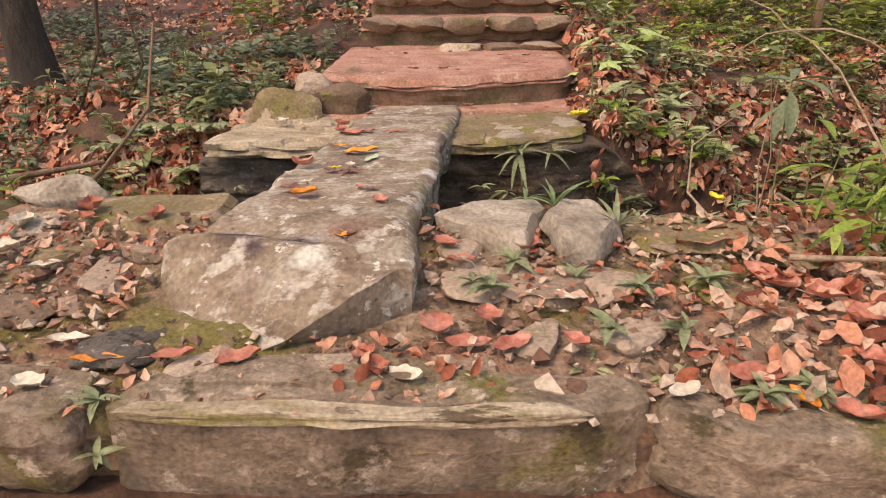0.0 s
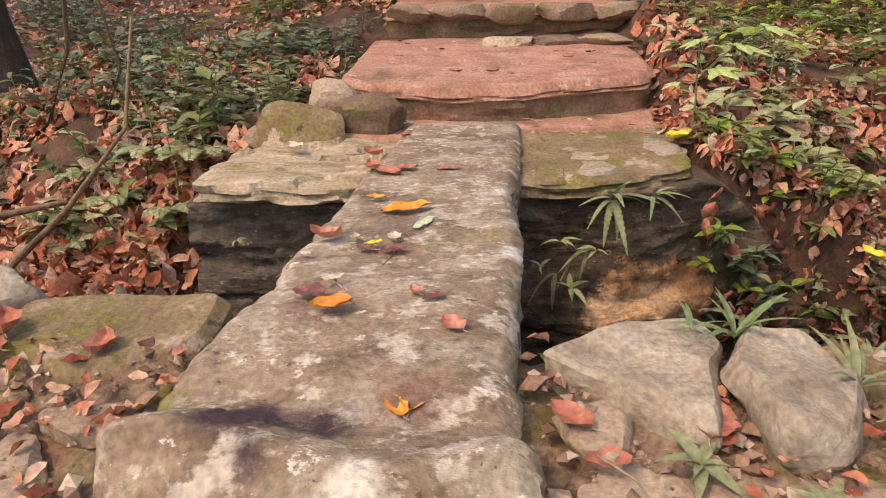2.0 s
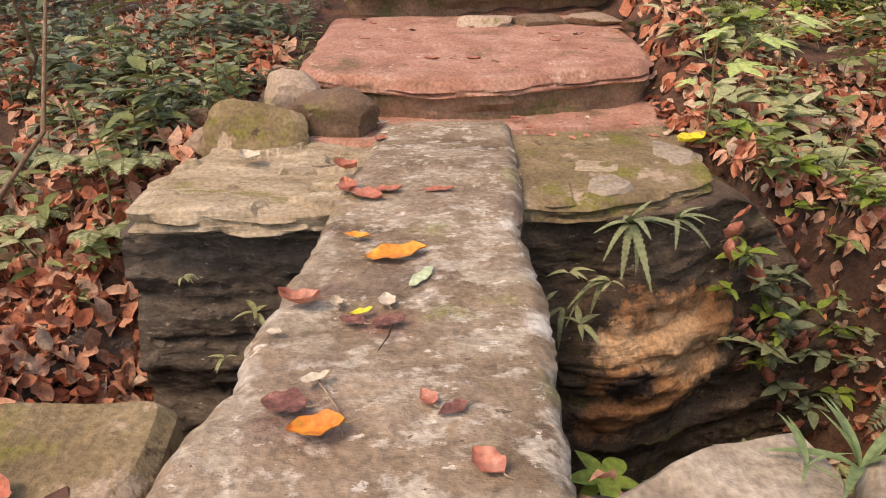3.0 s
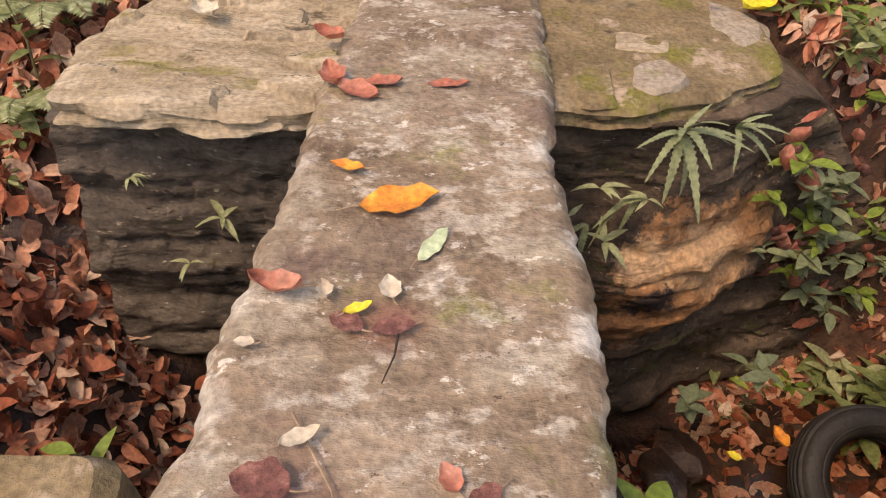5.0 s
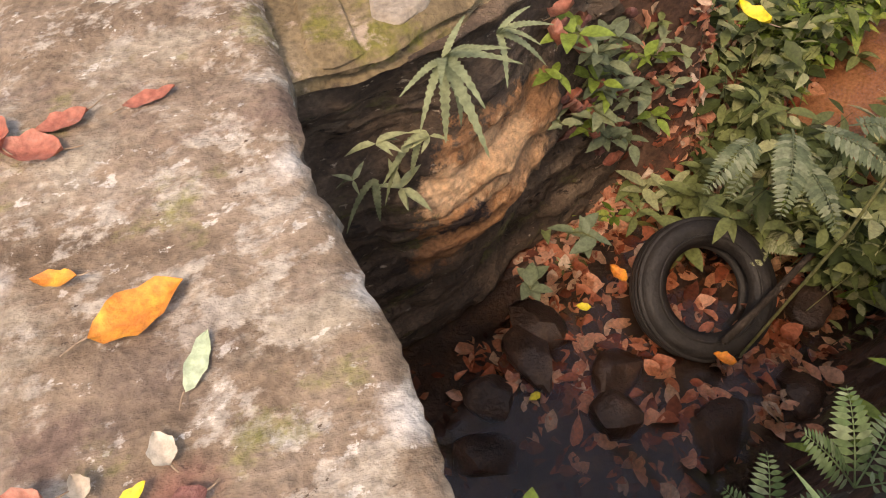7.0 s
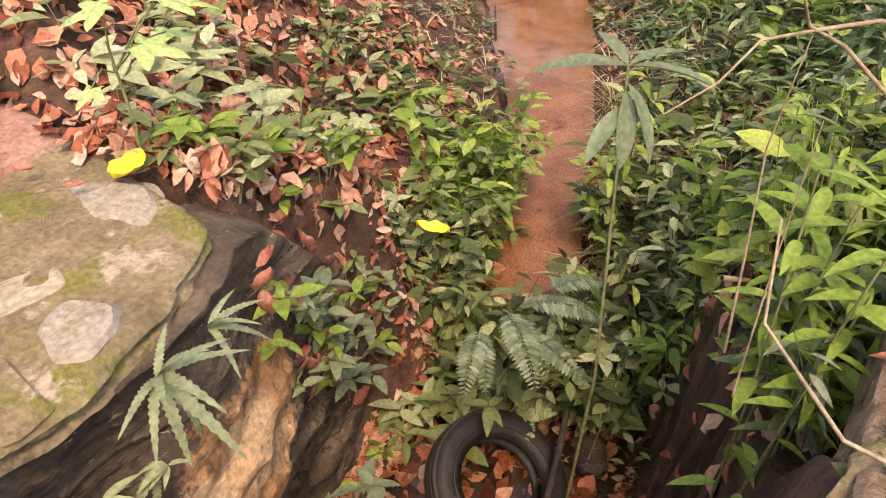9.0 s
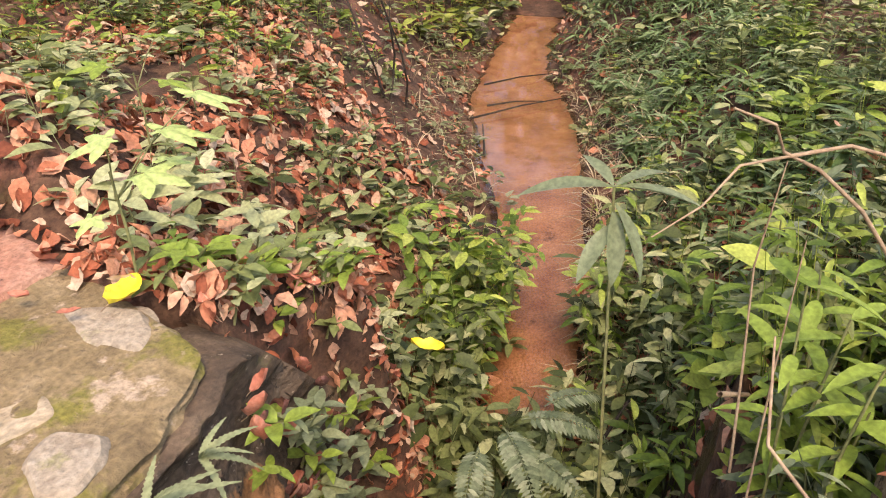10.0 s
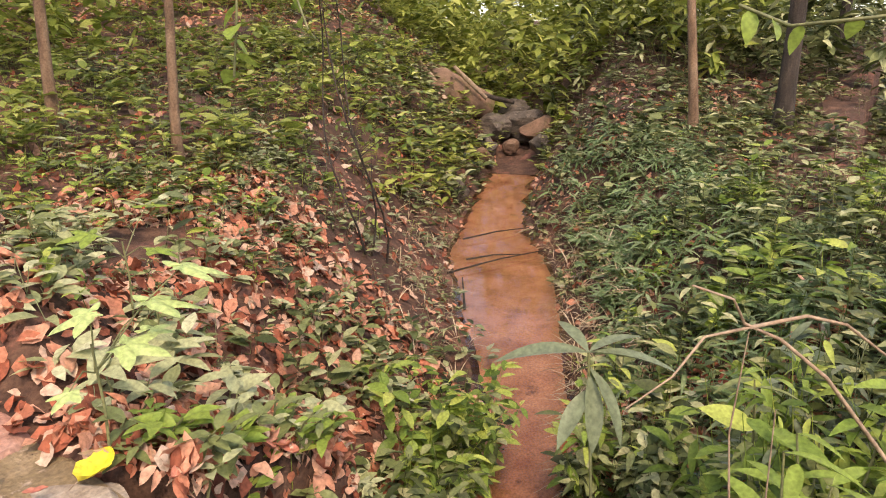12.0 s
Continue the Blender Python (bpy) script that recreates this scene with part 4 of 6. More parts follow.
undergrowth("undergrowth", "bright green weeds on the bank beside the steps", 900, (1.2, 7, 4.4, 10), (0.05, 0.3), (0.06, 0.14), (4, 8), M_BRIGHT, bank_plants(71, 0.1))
undergrowth("undergrowth", "dense shrubs on the near bank of the stream", 1500, (1.6, 9, -0.5, 4.6), (0.1, 0.55), (0.08, 0.18), (5, 10), M_GREEN, bank_plants(73, -0.3))
undergrowth("undergrowth", "bright leafy shrubs on the near bank of the stream", 420, (1.7, 7, 0.5, 4.2), (0.15, 0.7), (0.10, 0.19), (5, 10), M_BRIGHT, bank_plants(74, -0.1))
undergrowth("undergrowth", "small weeds between the platform stones", 60, (0.1, 1.5, 1.8, 2.95), (0.01, 0.03), (0.04, 0.07), (5, 9), M_GREY, clumps(79, 0.1, 2.0))

# crumbs of stone and bark on the platform
x, y = scatter(2600, -1.8, 1.6, 1.66, 2.98)
m = len(x)
z = 0.205 + 0.155 * (y - 2.3)
oct_v = np.array([(1, 0, 0), (-1, 0, 0), (0, 1, 0), (0, -1, 0), (0, 0, .7), (0, 0, -.7)])
oct_f = np.array([(0, 2, 4), (2, 1, 4), (1, 3, 4), (3, 0, 4), (2, 0, 5), (1, 2, 5), (3, 1, 5), (0, 3, 5)])
size = rng.gamma(1.6, 0.006, m) + 0.004
rot = frames_of(rng.uniform(0, 6.28, m), rng.normal(0, .3, m), rng.normal(0, .3, m)) * rng.uniform(.6, 1.4, (m, 1, 3))
M_CRUMB = material("loose crumbs of stone and bark", [(0.0, (0.12, 0.06, 0.04)), (0.5, (0.30, 0.18, 0.12)), (1.0, (0.50, 0.40, 0.30))], 9, 0.9, 0.3, island=True)
tagged(link_mesh("gravel", *strew((oct_v, oct_f), np.stack([x, y, z], -1), rot, size), M_CRUMB, smooth=False), "loose crumbs of stone and bark on the platform", "gravel", kind="stuff")

litter("leaf_litter", "dead leaves hanging down the steep stream bank", 3200, (0.9, 2.7, 4.5, 5.25), (0.04, 0.095), None, 0.02, tilt=0.6)
near_water = lambda lo, hi, s_: (lambda x, y: (stream_at(x, y)[0] > stream_at(x, y)[1] + lo) & (stream_at(x, y)[0] < stream_at(x, y)[1] + hi) & (stream_at(x, y)[3] * s_ > 0))
STRAW = [blade(0.05, 4, 0.2, 0.7), blade(0.04, 4, 0.2, 1.0)]
undergrowth("dry_grass", "pale dry grass hanging over the stream bank", 1500, (3.2, 8.5, 3.5, 9.0), (0.02, 0.1), (0.14, 0.32), (5, 9), M_DRYGRASS, near_water(0.05, 0.75, -1), (0.2, 1.3), STRAW)
undergrowth("dry_grass", "pale dry grass on the littered stream bank", 600, (2.6, 8.5, 4.5, 9.5), (0.02, 0.08), (0.12, 0.25), (4, 8), M_DRYGRASS, near_water(0.05, 0.8, 1), (0.2, 1.3), STRAW)
PIN = [blade(0.16, 4, 0.2, 0.5), blade(0.2, 4, 0.2, 0.6)]
undergrowth("fern_bank", "light green ferns along the stream bank", 2600, (3.2, 10, 2.5, 10.0), (0.05, 0.25), (0.10, 0.24), (7, 12), M_FERN, near_water(0.3, 2.2, -1), (-0.2, 0.9), PIN)
undergrowth("undergrowth", "leafy plants hiding the narrow stream", 250, (2.0, 3.5, 3.6, 5.0), (0.25, 0.75), (0.09, 0.17), (8, 13), M_GREEN, lambda x, y: stream_at(x, y)[0] < 0.9, (-0.3, 0.6))
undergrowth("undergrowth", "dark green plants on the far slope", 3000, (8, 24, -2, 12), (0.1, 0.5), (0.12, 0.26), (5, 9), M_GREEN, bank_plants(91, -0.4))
# Hillside weeds use the duller leaf to paint in the tree's shade.
undergrowth("undergrowth", "dusty green weeds on the hillside, tree shade in their colour", 1500, (-6, -1.2, 5.0, 11), (0.05, 0.3), (0.07, 0.15), (5, 9), M_DULL, bank_plants(93, 0.0))

# Same shrubs in lit and shaded leaf colours, chosen by where sun should fall.
undergrowth("undergrowth", "tall shrubs closing the head of the valley, sunlight in their leaf colour", 1500, (13, 30, 5, 30), (0.5, 3.2), (0.22, 0.45), (16, 26), M_SUNNY, clumps(97, -.5, .5), (-0.6, 0.6))
undergrowth("undergrowth", "tall green shrubs on the far hillside, sunlight in their leaf colour", 1100, (2, 30, 13, 34), (0.5, 3.6), (0.22, 0.45), (16, 26), M_SUNNY, clumps(98, -.5, .5), (-0.6, 0.6))
undergrowth("undergrowth", "tall shrubs on the shaded slope, shade in their darker leaf colour", 800, (13, 30, -6, 9), (0.4, 2.8), (0.2, 0.4), (16, 24), M_GREEN, clumps(99, -.5, .5), (-0.6, 0.6))
undergrowth("undergrowth", "bright leafy plants over the narrow stream", 130, (2.6, 3.7, 4.2, 5.2), (0.3, 0.8), (0.09, 0.17), (9, 14), M_BRIGHT, lambda x, y: stream_at(x, y)[0] < 0.7, (-0.3, 0.6))
undergrowth("undergrowth", "pale broad-leaved weeds on the littered bank", 420, (1.0, 4.5, 4.3, 8.0), (0.04, 0.2), (0.09, 0.18), (4, 7), M_GREY, bank_plants(95, 0.15))
# duller leaf again, standing for shade under the hillside tree
undergrowth("undergrowth", "dull broad-leaved weeds on the hillside, tree shade in their colour", 260, (-4.5, -1.2, 4.8, 8.0), (0.04, 0.22), (0.08, 0.16), (4, 7), M_DULL, bank_plants(96, 0.15))


# ---- single leaves that lie about ----
def fallen_leaf(name, x, y, z, size, width, mat, label, rz=0.0, curl=0.2, seed=1, tilt=(0, 0), stalk=True, fold=0.15):
    """A fallen leaf: curled, veined blade with its stalk."""
    rows, cols = 11, 9
    v = np.zeros((rows, cols, 3))
    dice = random.Random(seed)
    lob = dice.uniform(0, 6)
    for i in range(rows):
        t = i / (rows - 1)
        w = width * 0.5 * max(0.02, math.sin(math.pi * t ** 0.85) ** 0.75 * (1 + 0.10 * math.sin(t * 17 + lob)))
        for k in range(cols):
            s = k / (cols - 1) * 2 - 1
            v[i, k] = (s * w + 0.03 * math.sin(t * 3 + lob), t - 0.5, fold * abs(s) * w + curl * (0.25 * s * s * width + 0.5 * (t - 0.5) ** 2) + 0.025 * math.sin(t * 12 + s * 3 + lob) * abs(s) + 0.012 * math.cos(t * 40) * (abs(s) > 0.1))
    v[..., 2] -= v[..., 2].min()
    base = thing(name, (x, y, z), label, "leaf")
    base.matrix_world = pose(x, y, z, tilt[0], tilt[1], rz)
    part("leaf_blade", (v.reshape(-1, 3) * size, grid_faces(rows, cols)), mat, base)
    if stalk:
        z0 = v[0, 4, 2] * size
        part("stalk", tube([(0, -0.5 * size, z0), (0.01 * size, -0.62 * size, z0 + 0.01 * size), (0.05 * size, -0.78 * size, z0 + 0.004)], [0.0022, 0.0018, 0.0014], 5), M_TWIG, base)
    return base


S = 0.347
LEAVES = [
    ("fallen_leaf", -.41, 3.72, S, .185, .52, M_ORLEAF, "large orange and yellow fallen leaf on the slab", -78, .25),
    ("fallen_leaf", -.54, 3.85, S, .09, .42, M_ORLEAF, "small orange fallen leaf on the slab", 70, .3),
    ("fallen_leaf", -.335, 3.58, S, .115, .34, M_GLEAF, "pale green fallen leaf on the slab", -35, .1),
    ("curled_leaf", -.64, 3.44, S, .11, .5, M_RDLEAF, "curled brown fallen leaf on the slab", 80, 1.6),
    ("fallen_leaf", -.55, 3.44, S, .05, .7, M_PLEAF, "small pale curled leaf on the slab", 20, .8),
    ("fallen_leaf", -.48, 3.395, S, .06, .45, M_YLEAF, "small yellow fallen leaf on the slab", -60, .5),
    ("fallen_leaf", -.42, 3.45, S, .065, .7, M_PLEAF, "pale cream dry leaf on the slab", 15, .4),
    ("fallen_leaf", -.50, 3.36, S, .075, .6, M_DECAY, "crumbled dark red leaf on the slab", 60, .12),
    ("fallen_leaf", -.41, 3.35, S, .085, .55, M_DECAY, "crumbled red-brown leaf on the slab", 100, .12),
    ("fallen_leaf", -.68, 3.31, S, .04, .6, M_PLEAF, "tiny pale leaf scrap on the slab", 80, .3),
    ("fallen_leaf", -.55, 3.11, S, .07, .45, M_PLEAF, "pale curled leaf with a long dry stalk", -60, .6),
    ("fallen_leaf", -.31, 3.04, S, .055, .7, M_RDLEAF, "small pinkish dry leaf on the slab", 30, .5),
    ("fallen_leaf", -.26, 3.01, S, .07, .55, M_DECAY, "crumbled dark leaf on the slab", 120, .12),
    ("fallen_leaf", -.60, 3.03, S, .10, .75, M_DECAY, "decayed purple-brown leaf on the slab", 75, .08),
    ("fallen_leaf", -.52, 2.95, S, .11, .6, M_ORLEAF, "curled orange-brown leaf on the slab", 95, .7),
    ("fallen_leaf", -.55, 4.20, S - .01, .14, .6, M_RDLEAF, "large pinkish-brown dry leaf on the slab", 70, .5),
    ("fallen_leaf", -.62, 4.28, S - .01, .13, .6, M_RDLEAF, "reddish-brown dry leaf at the slab edge", 20, .7),
    ("fallen_leaf", -.66, 4.56, S - .03, .11, .6, M_RDLEAF, "bright red-brown leaf standing on the slab", 60, 1.2),
    ("fallen_leaf", -.48, 4.26, S - .01, .12, .5, M_RDLEAF, "flat red-brown leaf on the slab", 100, .3),
    ("fallen_leaf", -.29, 4.26, S - .01, .12, .35, M_RDLEAF, "flat dark red leaf on the slab", -80, .2),
    ("fallen_leaf", -.27, 2.62, S - .03, .12, .5, M_ORLEAF, "bright orange leaf standing in the slab groove", -10, .35),
    ("fallen_leaf", -.31, 2.58, S - .03, .09, .5, M_ORLEAF, "folded orange leaf in the slab groove", 30, .4),
    ("fallen_leaf", -.20, 2.86, S, .08, .7, M_RDLEAF, "small pinkish leaf on the slab", 40, .5),
    ("fallen_leaf", .86, 4.93, .30, .15, .7, M_YLEAF, "large bright yellow fallen leaf by the mossy ledge", -70, .7),
    ("fallen_leaf", 1.60, 4.31, -.09, .13, .6, M_YLEAF, "yellow fallen leaf caught in the weeds", 20, .8),
    ("fallen_leaf", -1.10, 4.75, .30, .13, .7, M_PLEAF, "pale tan leaf leaning on the boulder", 40, .6),
    ("fallen_leaf", 1.07, 4.09, -1.40, .07, .6, M_YLEAF, "small yellow leaf on the ditch bed", 60, .4),
    ("fallen_leaf", 1.29, 4.16, -1.36, .11, .6, M_ORLEAF, "orange-brown leaf on the ditch bed", 10, .6),
    ("fallen_leaf", 1.50, 3.6, -1.38, .10, .6, M_ORLEAF, "orange and yellow leaf on the ditch bed", 40, .6),
    ("fallen_leaf", .66, 3.8, -1.42, .06, .6, M_YLEAF, "small yellow leaf in the ditch water", 100, .4),
]
PZ = lambda y: 0.222 + 0.155 * (y - 2.3)
for x, y, size, w, m, lab, rz, curl in [
        (-.89, 1.96, .15, .28, M_ORLEAF, "yellow-orange fallen leaf on the platform", -85, .3), (-1.03, 1.86, .12, .6, M_PLEAF, "pale dry leaf on the platform", 60, .5),
        (-1.32, 2.46, .11, .55, M_PLEAF, "white dry leaf on the platform", -60, .3), (-1.58, 2.76, .13, .7, M_PLEAF, "crumpled pale leaf on the platform", 20, .9),
        (-1.55, 2.54, .16, .7, M_PLEAF, "large crumpled pale leaf on the platform", -70, .8), (-1.37, 2.89, .13, .75, M_RDLEAF, "crumpled brown leaf on the mossy rock", 35, 1.0),
        (-1.02, 2.05, .12, .4, M_PLEAF, "long tan leaf on the platform", -80, .4), (-.68, 1.98, .12, .5, M_RDLEAF, "red-brown leaf by the slab foot", -75, .5),
        (-.49, 1.97, .13, .6, M_RDLEAF, "pinkish-brown leaf by the slab foot", -60, .5), (-1.08, 2.82, .11, .7, M_RDLEAF, "pink curled leaf by the slab", 10, 1.0),
        (-1.36, 2.82, .1, .6, M_RDLEAF, "orange-brown leaf on the bank rock", 60, .5),
        (.41, 2.28, .17, .42, M_PLEAF, "cream-white dry leaf on the platform", -100, .3), (.99, 2.64, .24, .55, M_RDLEAF, "large salmon-coloured leaf on the platform", -75, .2),
        (.21, 2.18, .12, .7, M_RDLEAF, "pale pink leaf on the platform", 10, .5), (.06, 2.13, .14, .75, M_RDLEAF, "broad salmon leaf at the slab corner", 0, .4),
        (.15, 2.05, .14, .5, M_RDLEAF, "long salmon leaf on the platform", -80, .3), (.28, 2.05, .13, .6, M_RDLEAF, "salmon leaf on the platform", -60, .3),
        (.46, 2.07, .1, .6, M_RDLEAF, "tan leaf on the platform", 40, .4), (.72, 2.3, .13, .45, M_RDLEAF, "dark red leaf on the platform", 85, .4),
        (-.10, 1.93, .1, .7, M_RDLEAF, "crumpled pink leaf before the slab", 20, .9), (-.02, 1.90, .11, .6, M_PLEAF, "pale curled leaf before the slab", 80, .8), (-.14, 1.99, .09, .6, M_RDLEAF, "small red-brown leaf before the slab", -30, .8),
        (.71, 1.86, .10, .6, M_PLEAF, "pinkish pale leaf on the kerb", -60, .5), (.92, 1.93, .17, .5, M_RDLEAF, "long salmon leaf in the drift", -85, .3), (1.0, 1.84, .1, .5, M_ORLEAF, "small orange leaf in the drift", 20, .5),
        (1.10, 1.79, .13, .6, M_RDLEAF, "dark red leaf in the drift", 50, .7), (1.11, 2.39, .2, .6, M_RDLEAF, "large pink leaf in the drift", 30, .6), (1.27, 2.3, .17, .6, M_RDLEAF, "curled brown leaf in the drift", 100, .9),
        (1.34, 2.19, .19, .6, M_RDLEAF, "large salmon leaf in the drift", -50, .5), (1.25, 2.0, .15, .6, M_RDLEAF, "rust-red leaf in the drift", 15, .6), (.35, 2.61, .14, .7, M_RDLEAF, "reddish leaf between the pale rocks", -20, .5),
        (.06, 2.62, .12, .6, M_RDLEAF, "salmon leaf between slab and rock", 40, .5), (.12, 2.5, .1, .6, M_RDLEAF, "dry leaf between slab and rock", 100, .5)]:
    LEAVES.append(("fallen_leaf", x, y, PZ(y), size, w, m, lab, rz, curl))
for k, (n, x, y, z, size, w, m, lab, rz, curl) in enumerate(LEAVES):
    z += 0.011 if z == S and y < 3.15 else 0
    fallen_leaf(n, x, y, z, size, w, m, lab, rz, curl, 100 + k, (random.Random(k).uniform(-4, 4), random.Random(k + 50).uniform(-4, 4)))


def twig(points, r, label, name="twig", mat=M_TWIG):
    ob = link_mesh(name, *tube(points, [r * (1 - 0.6 * i / (len(points) - 1)) for i in range(len(points))], 6), mat)
    return tagged(ob, label, "twig")


twig([(-.57, 3.16, .352), (-.53, 3.09, .353), (-.49, 3.02, .353), (-.47, 2.94, .35)], .003, "pale dry leaf stalk lying on the slab")
twig([(-.40, 3.33, .352), (-.405, 3.28, .353), (-.425, 3.22, .352)], .003, "thin dark twig lying on the slab", mat=M_BARK)
twig([(1.18, 2.42, .30), (1.5, 2.33, .33), (2.0, 2.25, .40)], .012, "dry stick lying in the leaf drift")
twig([(.10, 2.5, .27), (.16, 2.42, .28), (.2, 2.33, .26)], .004, "pale straw lying beside the slab")
twig([(1.05, 2.75, .30), (1.0, 2.95, .36), (1.06, 3.15, .50), (1.25, 3.2, .62)], .006, "bent dry stem rising from the bank")
twig([(-2.6, 4.3, -.3), (-2.3, 4.6, .0), (-2.1, 5.0, .35), (-2.15, 5.4, .9)], .02, "brown root curving up the bank", "root", M_BARK2)
twig([(-3.2, 3.9, -.1), (-2.7, 4.1, .08), (-2.2, 4.5, .1)], .035, "thick reddish root across the bank", "root", M_BARK2)
twig([(-3.0, 5.6, .1), (-2.75, 5.7, .7), (-2.7, 5.8, 1.4), (-2.5, 5.9, 2.4)], .02, "woody vine rising from the litter", "vine", M_BARK2)
twig([(-2.55, 5.4, .1), (-2.3, 5.45, .6), (-2.45, 5.5, 1.5), (-2.4, 5.6, 2.6)], .012, "thin vine hanging over the bank", "vine", M_BARK2)
plank_base = tagged(link_mesh("plank", *tube([(-1.75, 4.02, -1.16), (-1.4, 4.0, -1.13), (-1.1, 4.02, -1.12)], [.05, .055, .05], 8), M_TWIG), "short wet plank jammed across the ditch", "plank")
twig([(1.5, 3.65, -1.30), (1.85, 3.75, -1.2), (2.3, 3.9, -1.1), (2.8, 3.85, -.95)], .02, "dead branch lying in the ditch", "branch", M_BARK)
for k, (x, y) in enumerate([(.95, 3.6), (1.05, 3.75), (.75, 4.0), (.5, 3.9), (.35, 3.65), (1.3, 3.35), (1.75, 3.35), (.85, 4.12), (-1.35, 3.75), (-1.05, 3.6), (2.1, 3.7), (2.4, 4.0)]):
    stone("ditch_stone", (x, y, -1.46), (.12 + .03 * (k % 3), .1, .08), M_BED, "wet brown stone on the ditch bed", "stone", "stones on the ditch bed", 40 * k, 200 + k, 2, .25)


# ---- ferns, tufts, seedlings and shrubs ----
def frond(length, pairs, width, pitch, droop, az, taper=1.0):
    """One fern frond: a bent midrib with paired leaflets."""
    P = []
    for i in range(pairs + 3):
        t = i / (pairs + 2)
        r = length * (t - 0.18 * t * t)
        P.append(Vector((math.cos(az) * r * math.cos(pitch), math.sin(az) * r * math.cos(pitch), length * (math.sin(pitch) * t - droop * t * t))))
    v, f = [], []
    tv, tf = tube(P, [0.0028 * (1 - 0.8 * i / len(P)) for i in range(len(P))], 4)
    pieces = [(tv, tf)]
    at, rot, size = [], [], []
    for i in range(2, len(P) - 1):
        d = (P[i + 1] - P[i - 1]).normalized()
        side = d.cross(Vector((0, 0, 1))).normalized()
        up = side.cross(d)
        t = i / len(P)
        for s in (-1, 1):
            y = (side * s + d * 0.35 - Vector((0, 0, 0.12))).normalized()
            x = y.cross(up).normalized()
            rot.append(np.array([x, y, x.cross(y)]).T)
            at.append(P[i])
            size.append(width * (math.sin(math.pi * min(1, t ** 0.7 * 0.95 + 0.05)) * 0.85 + 0.15))
    pieces.append(strew(blade(0.34 * taper, 4, 0.05, 0.12), np.array(at), np.array(rot), np.array(size)))
    return join(*pieces)


def fern(x, y, z, fronds, label, mat=M_FERN, seed=1):
    dice = random.Random(seed)
    base = thing("fern", (x, y, z), label, "fern")
    for az, length, pitch, droop in fronds:
        part("frond", frond(length, max(8, int(length / 0.022)), length * 0.17, pitch, droop, az), mat, base)
    return base


def strap_tuft(x, y, z, n, length, label, mat=M_GREY, seed=1, width=0.09, up=(0.5, 1.2), name="grass_tuft", rows=9):
    dice = random.Random(seed)
    base = thing(name, (x, y, z), label, "plant")
    for k in range(n):
        az, L, p = dice.uniform(0, 6.28), length * dice.uniform(.6, 1.1), dice.uniform(*up)
        v, f = blade(width, rows, 0.25, 0.55, fat=0.4)
        rot = frames_of(np.array([az]), np.array([p]), np.array([dice.gauss(0, .2)]))
        part("leaf", strew((v, f), np.zeros((1, 3)), rot, np.array([L])), mat, base)
    return base


def seedling(x, y, z, height, n, leaf, label, mat=M_GREEN, seed=1, width=0.42, lean=(0, 0), name="seedling", whorl=False, droop=0.25):
    """An upright stem with broad leaves, each a part."""
    dice = random.Random(seed)
    base = thing(name, (x, y, z), label, "plant")
    pts = [(lean[0] * t * t + 0.01 * math.sin(t * 7 + seed), lean[1] * t * t, height * t - (0.03 if not t else 0)) for t in (0, .25, .5, .75, 1)]
    part("stem", tube(pts, [.006, .005, .0045, .004, .003], 6), M_STEM, base)
    tpl = blade(width, 7, 0.18, droop, fat=0.42)
    for k in range(n):
        t = 1 - (k / max(n - 1, 1)) * (0.12 if whorl else 0.7)
        i = min(int(t * 4), 3)
        a, b = Vector(pts[i]), Vector(pts[i + 1])
        p = a.lerp(b, t * 4 - i)
        az = k * 2.4 + dice.uniform(-.4, .4) + seed
        rot = frames_of(np.array([az]), np.array([dice.uniform(-.15, .55)]), np.array([dice.gauss(0, .25)]))
        part("leaf", strew(tpl, np.array([p]), rot, np.array([leaf * dice.uniform(.7, 1.1)])), mat, base)
    return base


def lobed_leaf(size, turn, pitch, roll):
    """One broad leaf with five pointed lobes, its joint at the origin."""
    tips = np.radians([-128, -62, 0, 62, 128])
    reach = np.array([.50, .86, 1.0, .86, .50])
    n, m = 61, 7
    ang = np.linspace(-math.pi * .93, math.pi * .93, n)
    r = np.full(n, .20)
    for a, q in zip(tips, reach):
        r = np.maximum(r, q * np.clip(1 - np.abs(ang - a) / np.radians(40), 0, 1) ** .8)
    r = np.maximum(r, .46 * np.clip(np.cos(ang * .5), 0, 1) ** .5)
    k = np.linspace(0, 1, m)[:, None]
    v = np.stack([k * r * np.sin(ang), k * r * np.cos(ang), -.28 * (k * r) ** 2 + .05 * k * np.cos(ang * 360 / 62)], -1)
    return strew((v.reshape(-1, 3), grid_faces(m, n)), np.zeros((1, 3)), frames_of(np.radians([turn]), np.array([pitch]), np.array([roll])), np.array([size]))


def palmate(x, y, z, height, leaves, label, seed=1, mat=M_BRIGHT):
    """A seedling with large lobed leaves on long stalks."""
    base = thing("lobed_seedling", (x, y, z), label, "plant")
    dice = random.Random(seed)
    part("stem", tube([(0, 0, -.03), (.01, .01, height * .4), (0, .02, height * .75)], [.006, .005, .004], 6), M_STEM, base)
    for dx, dy, dz, size, rz in leaves:
        c = Vector((dx, dy, dz))
        lv, lf = lobed_leaf(size, rz, dice.uniform(-.25, .05), dice.uniform(-.2, .2))
        leaf = part("leaf", (lv + np.array(c), lf), mat, base)
        part("stalk", tube([Vector((0, .02, height * .6)), c * .5 + Vector((0, 0, height * .36)), c], [.003, .0025, .002], 5), M_STEM, leaf)
    return base


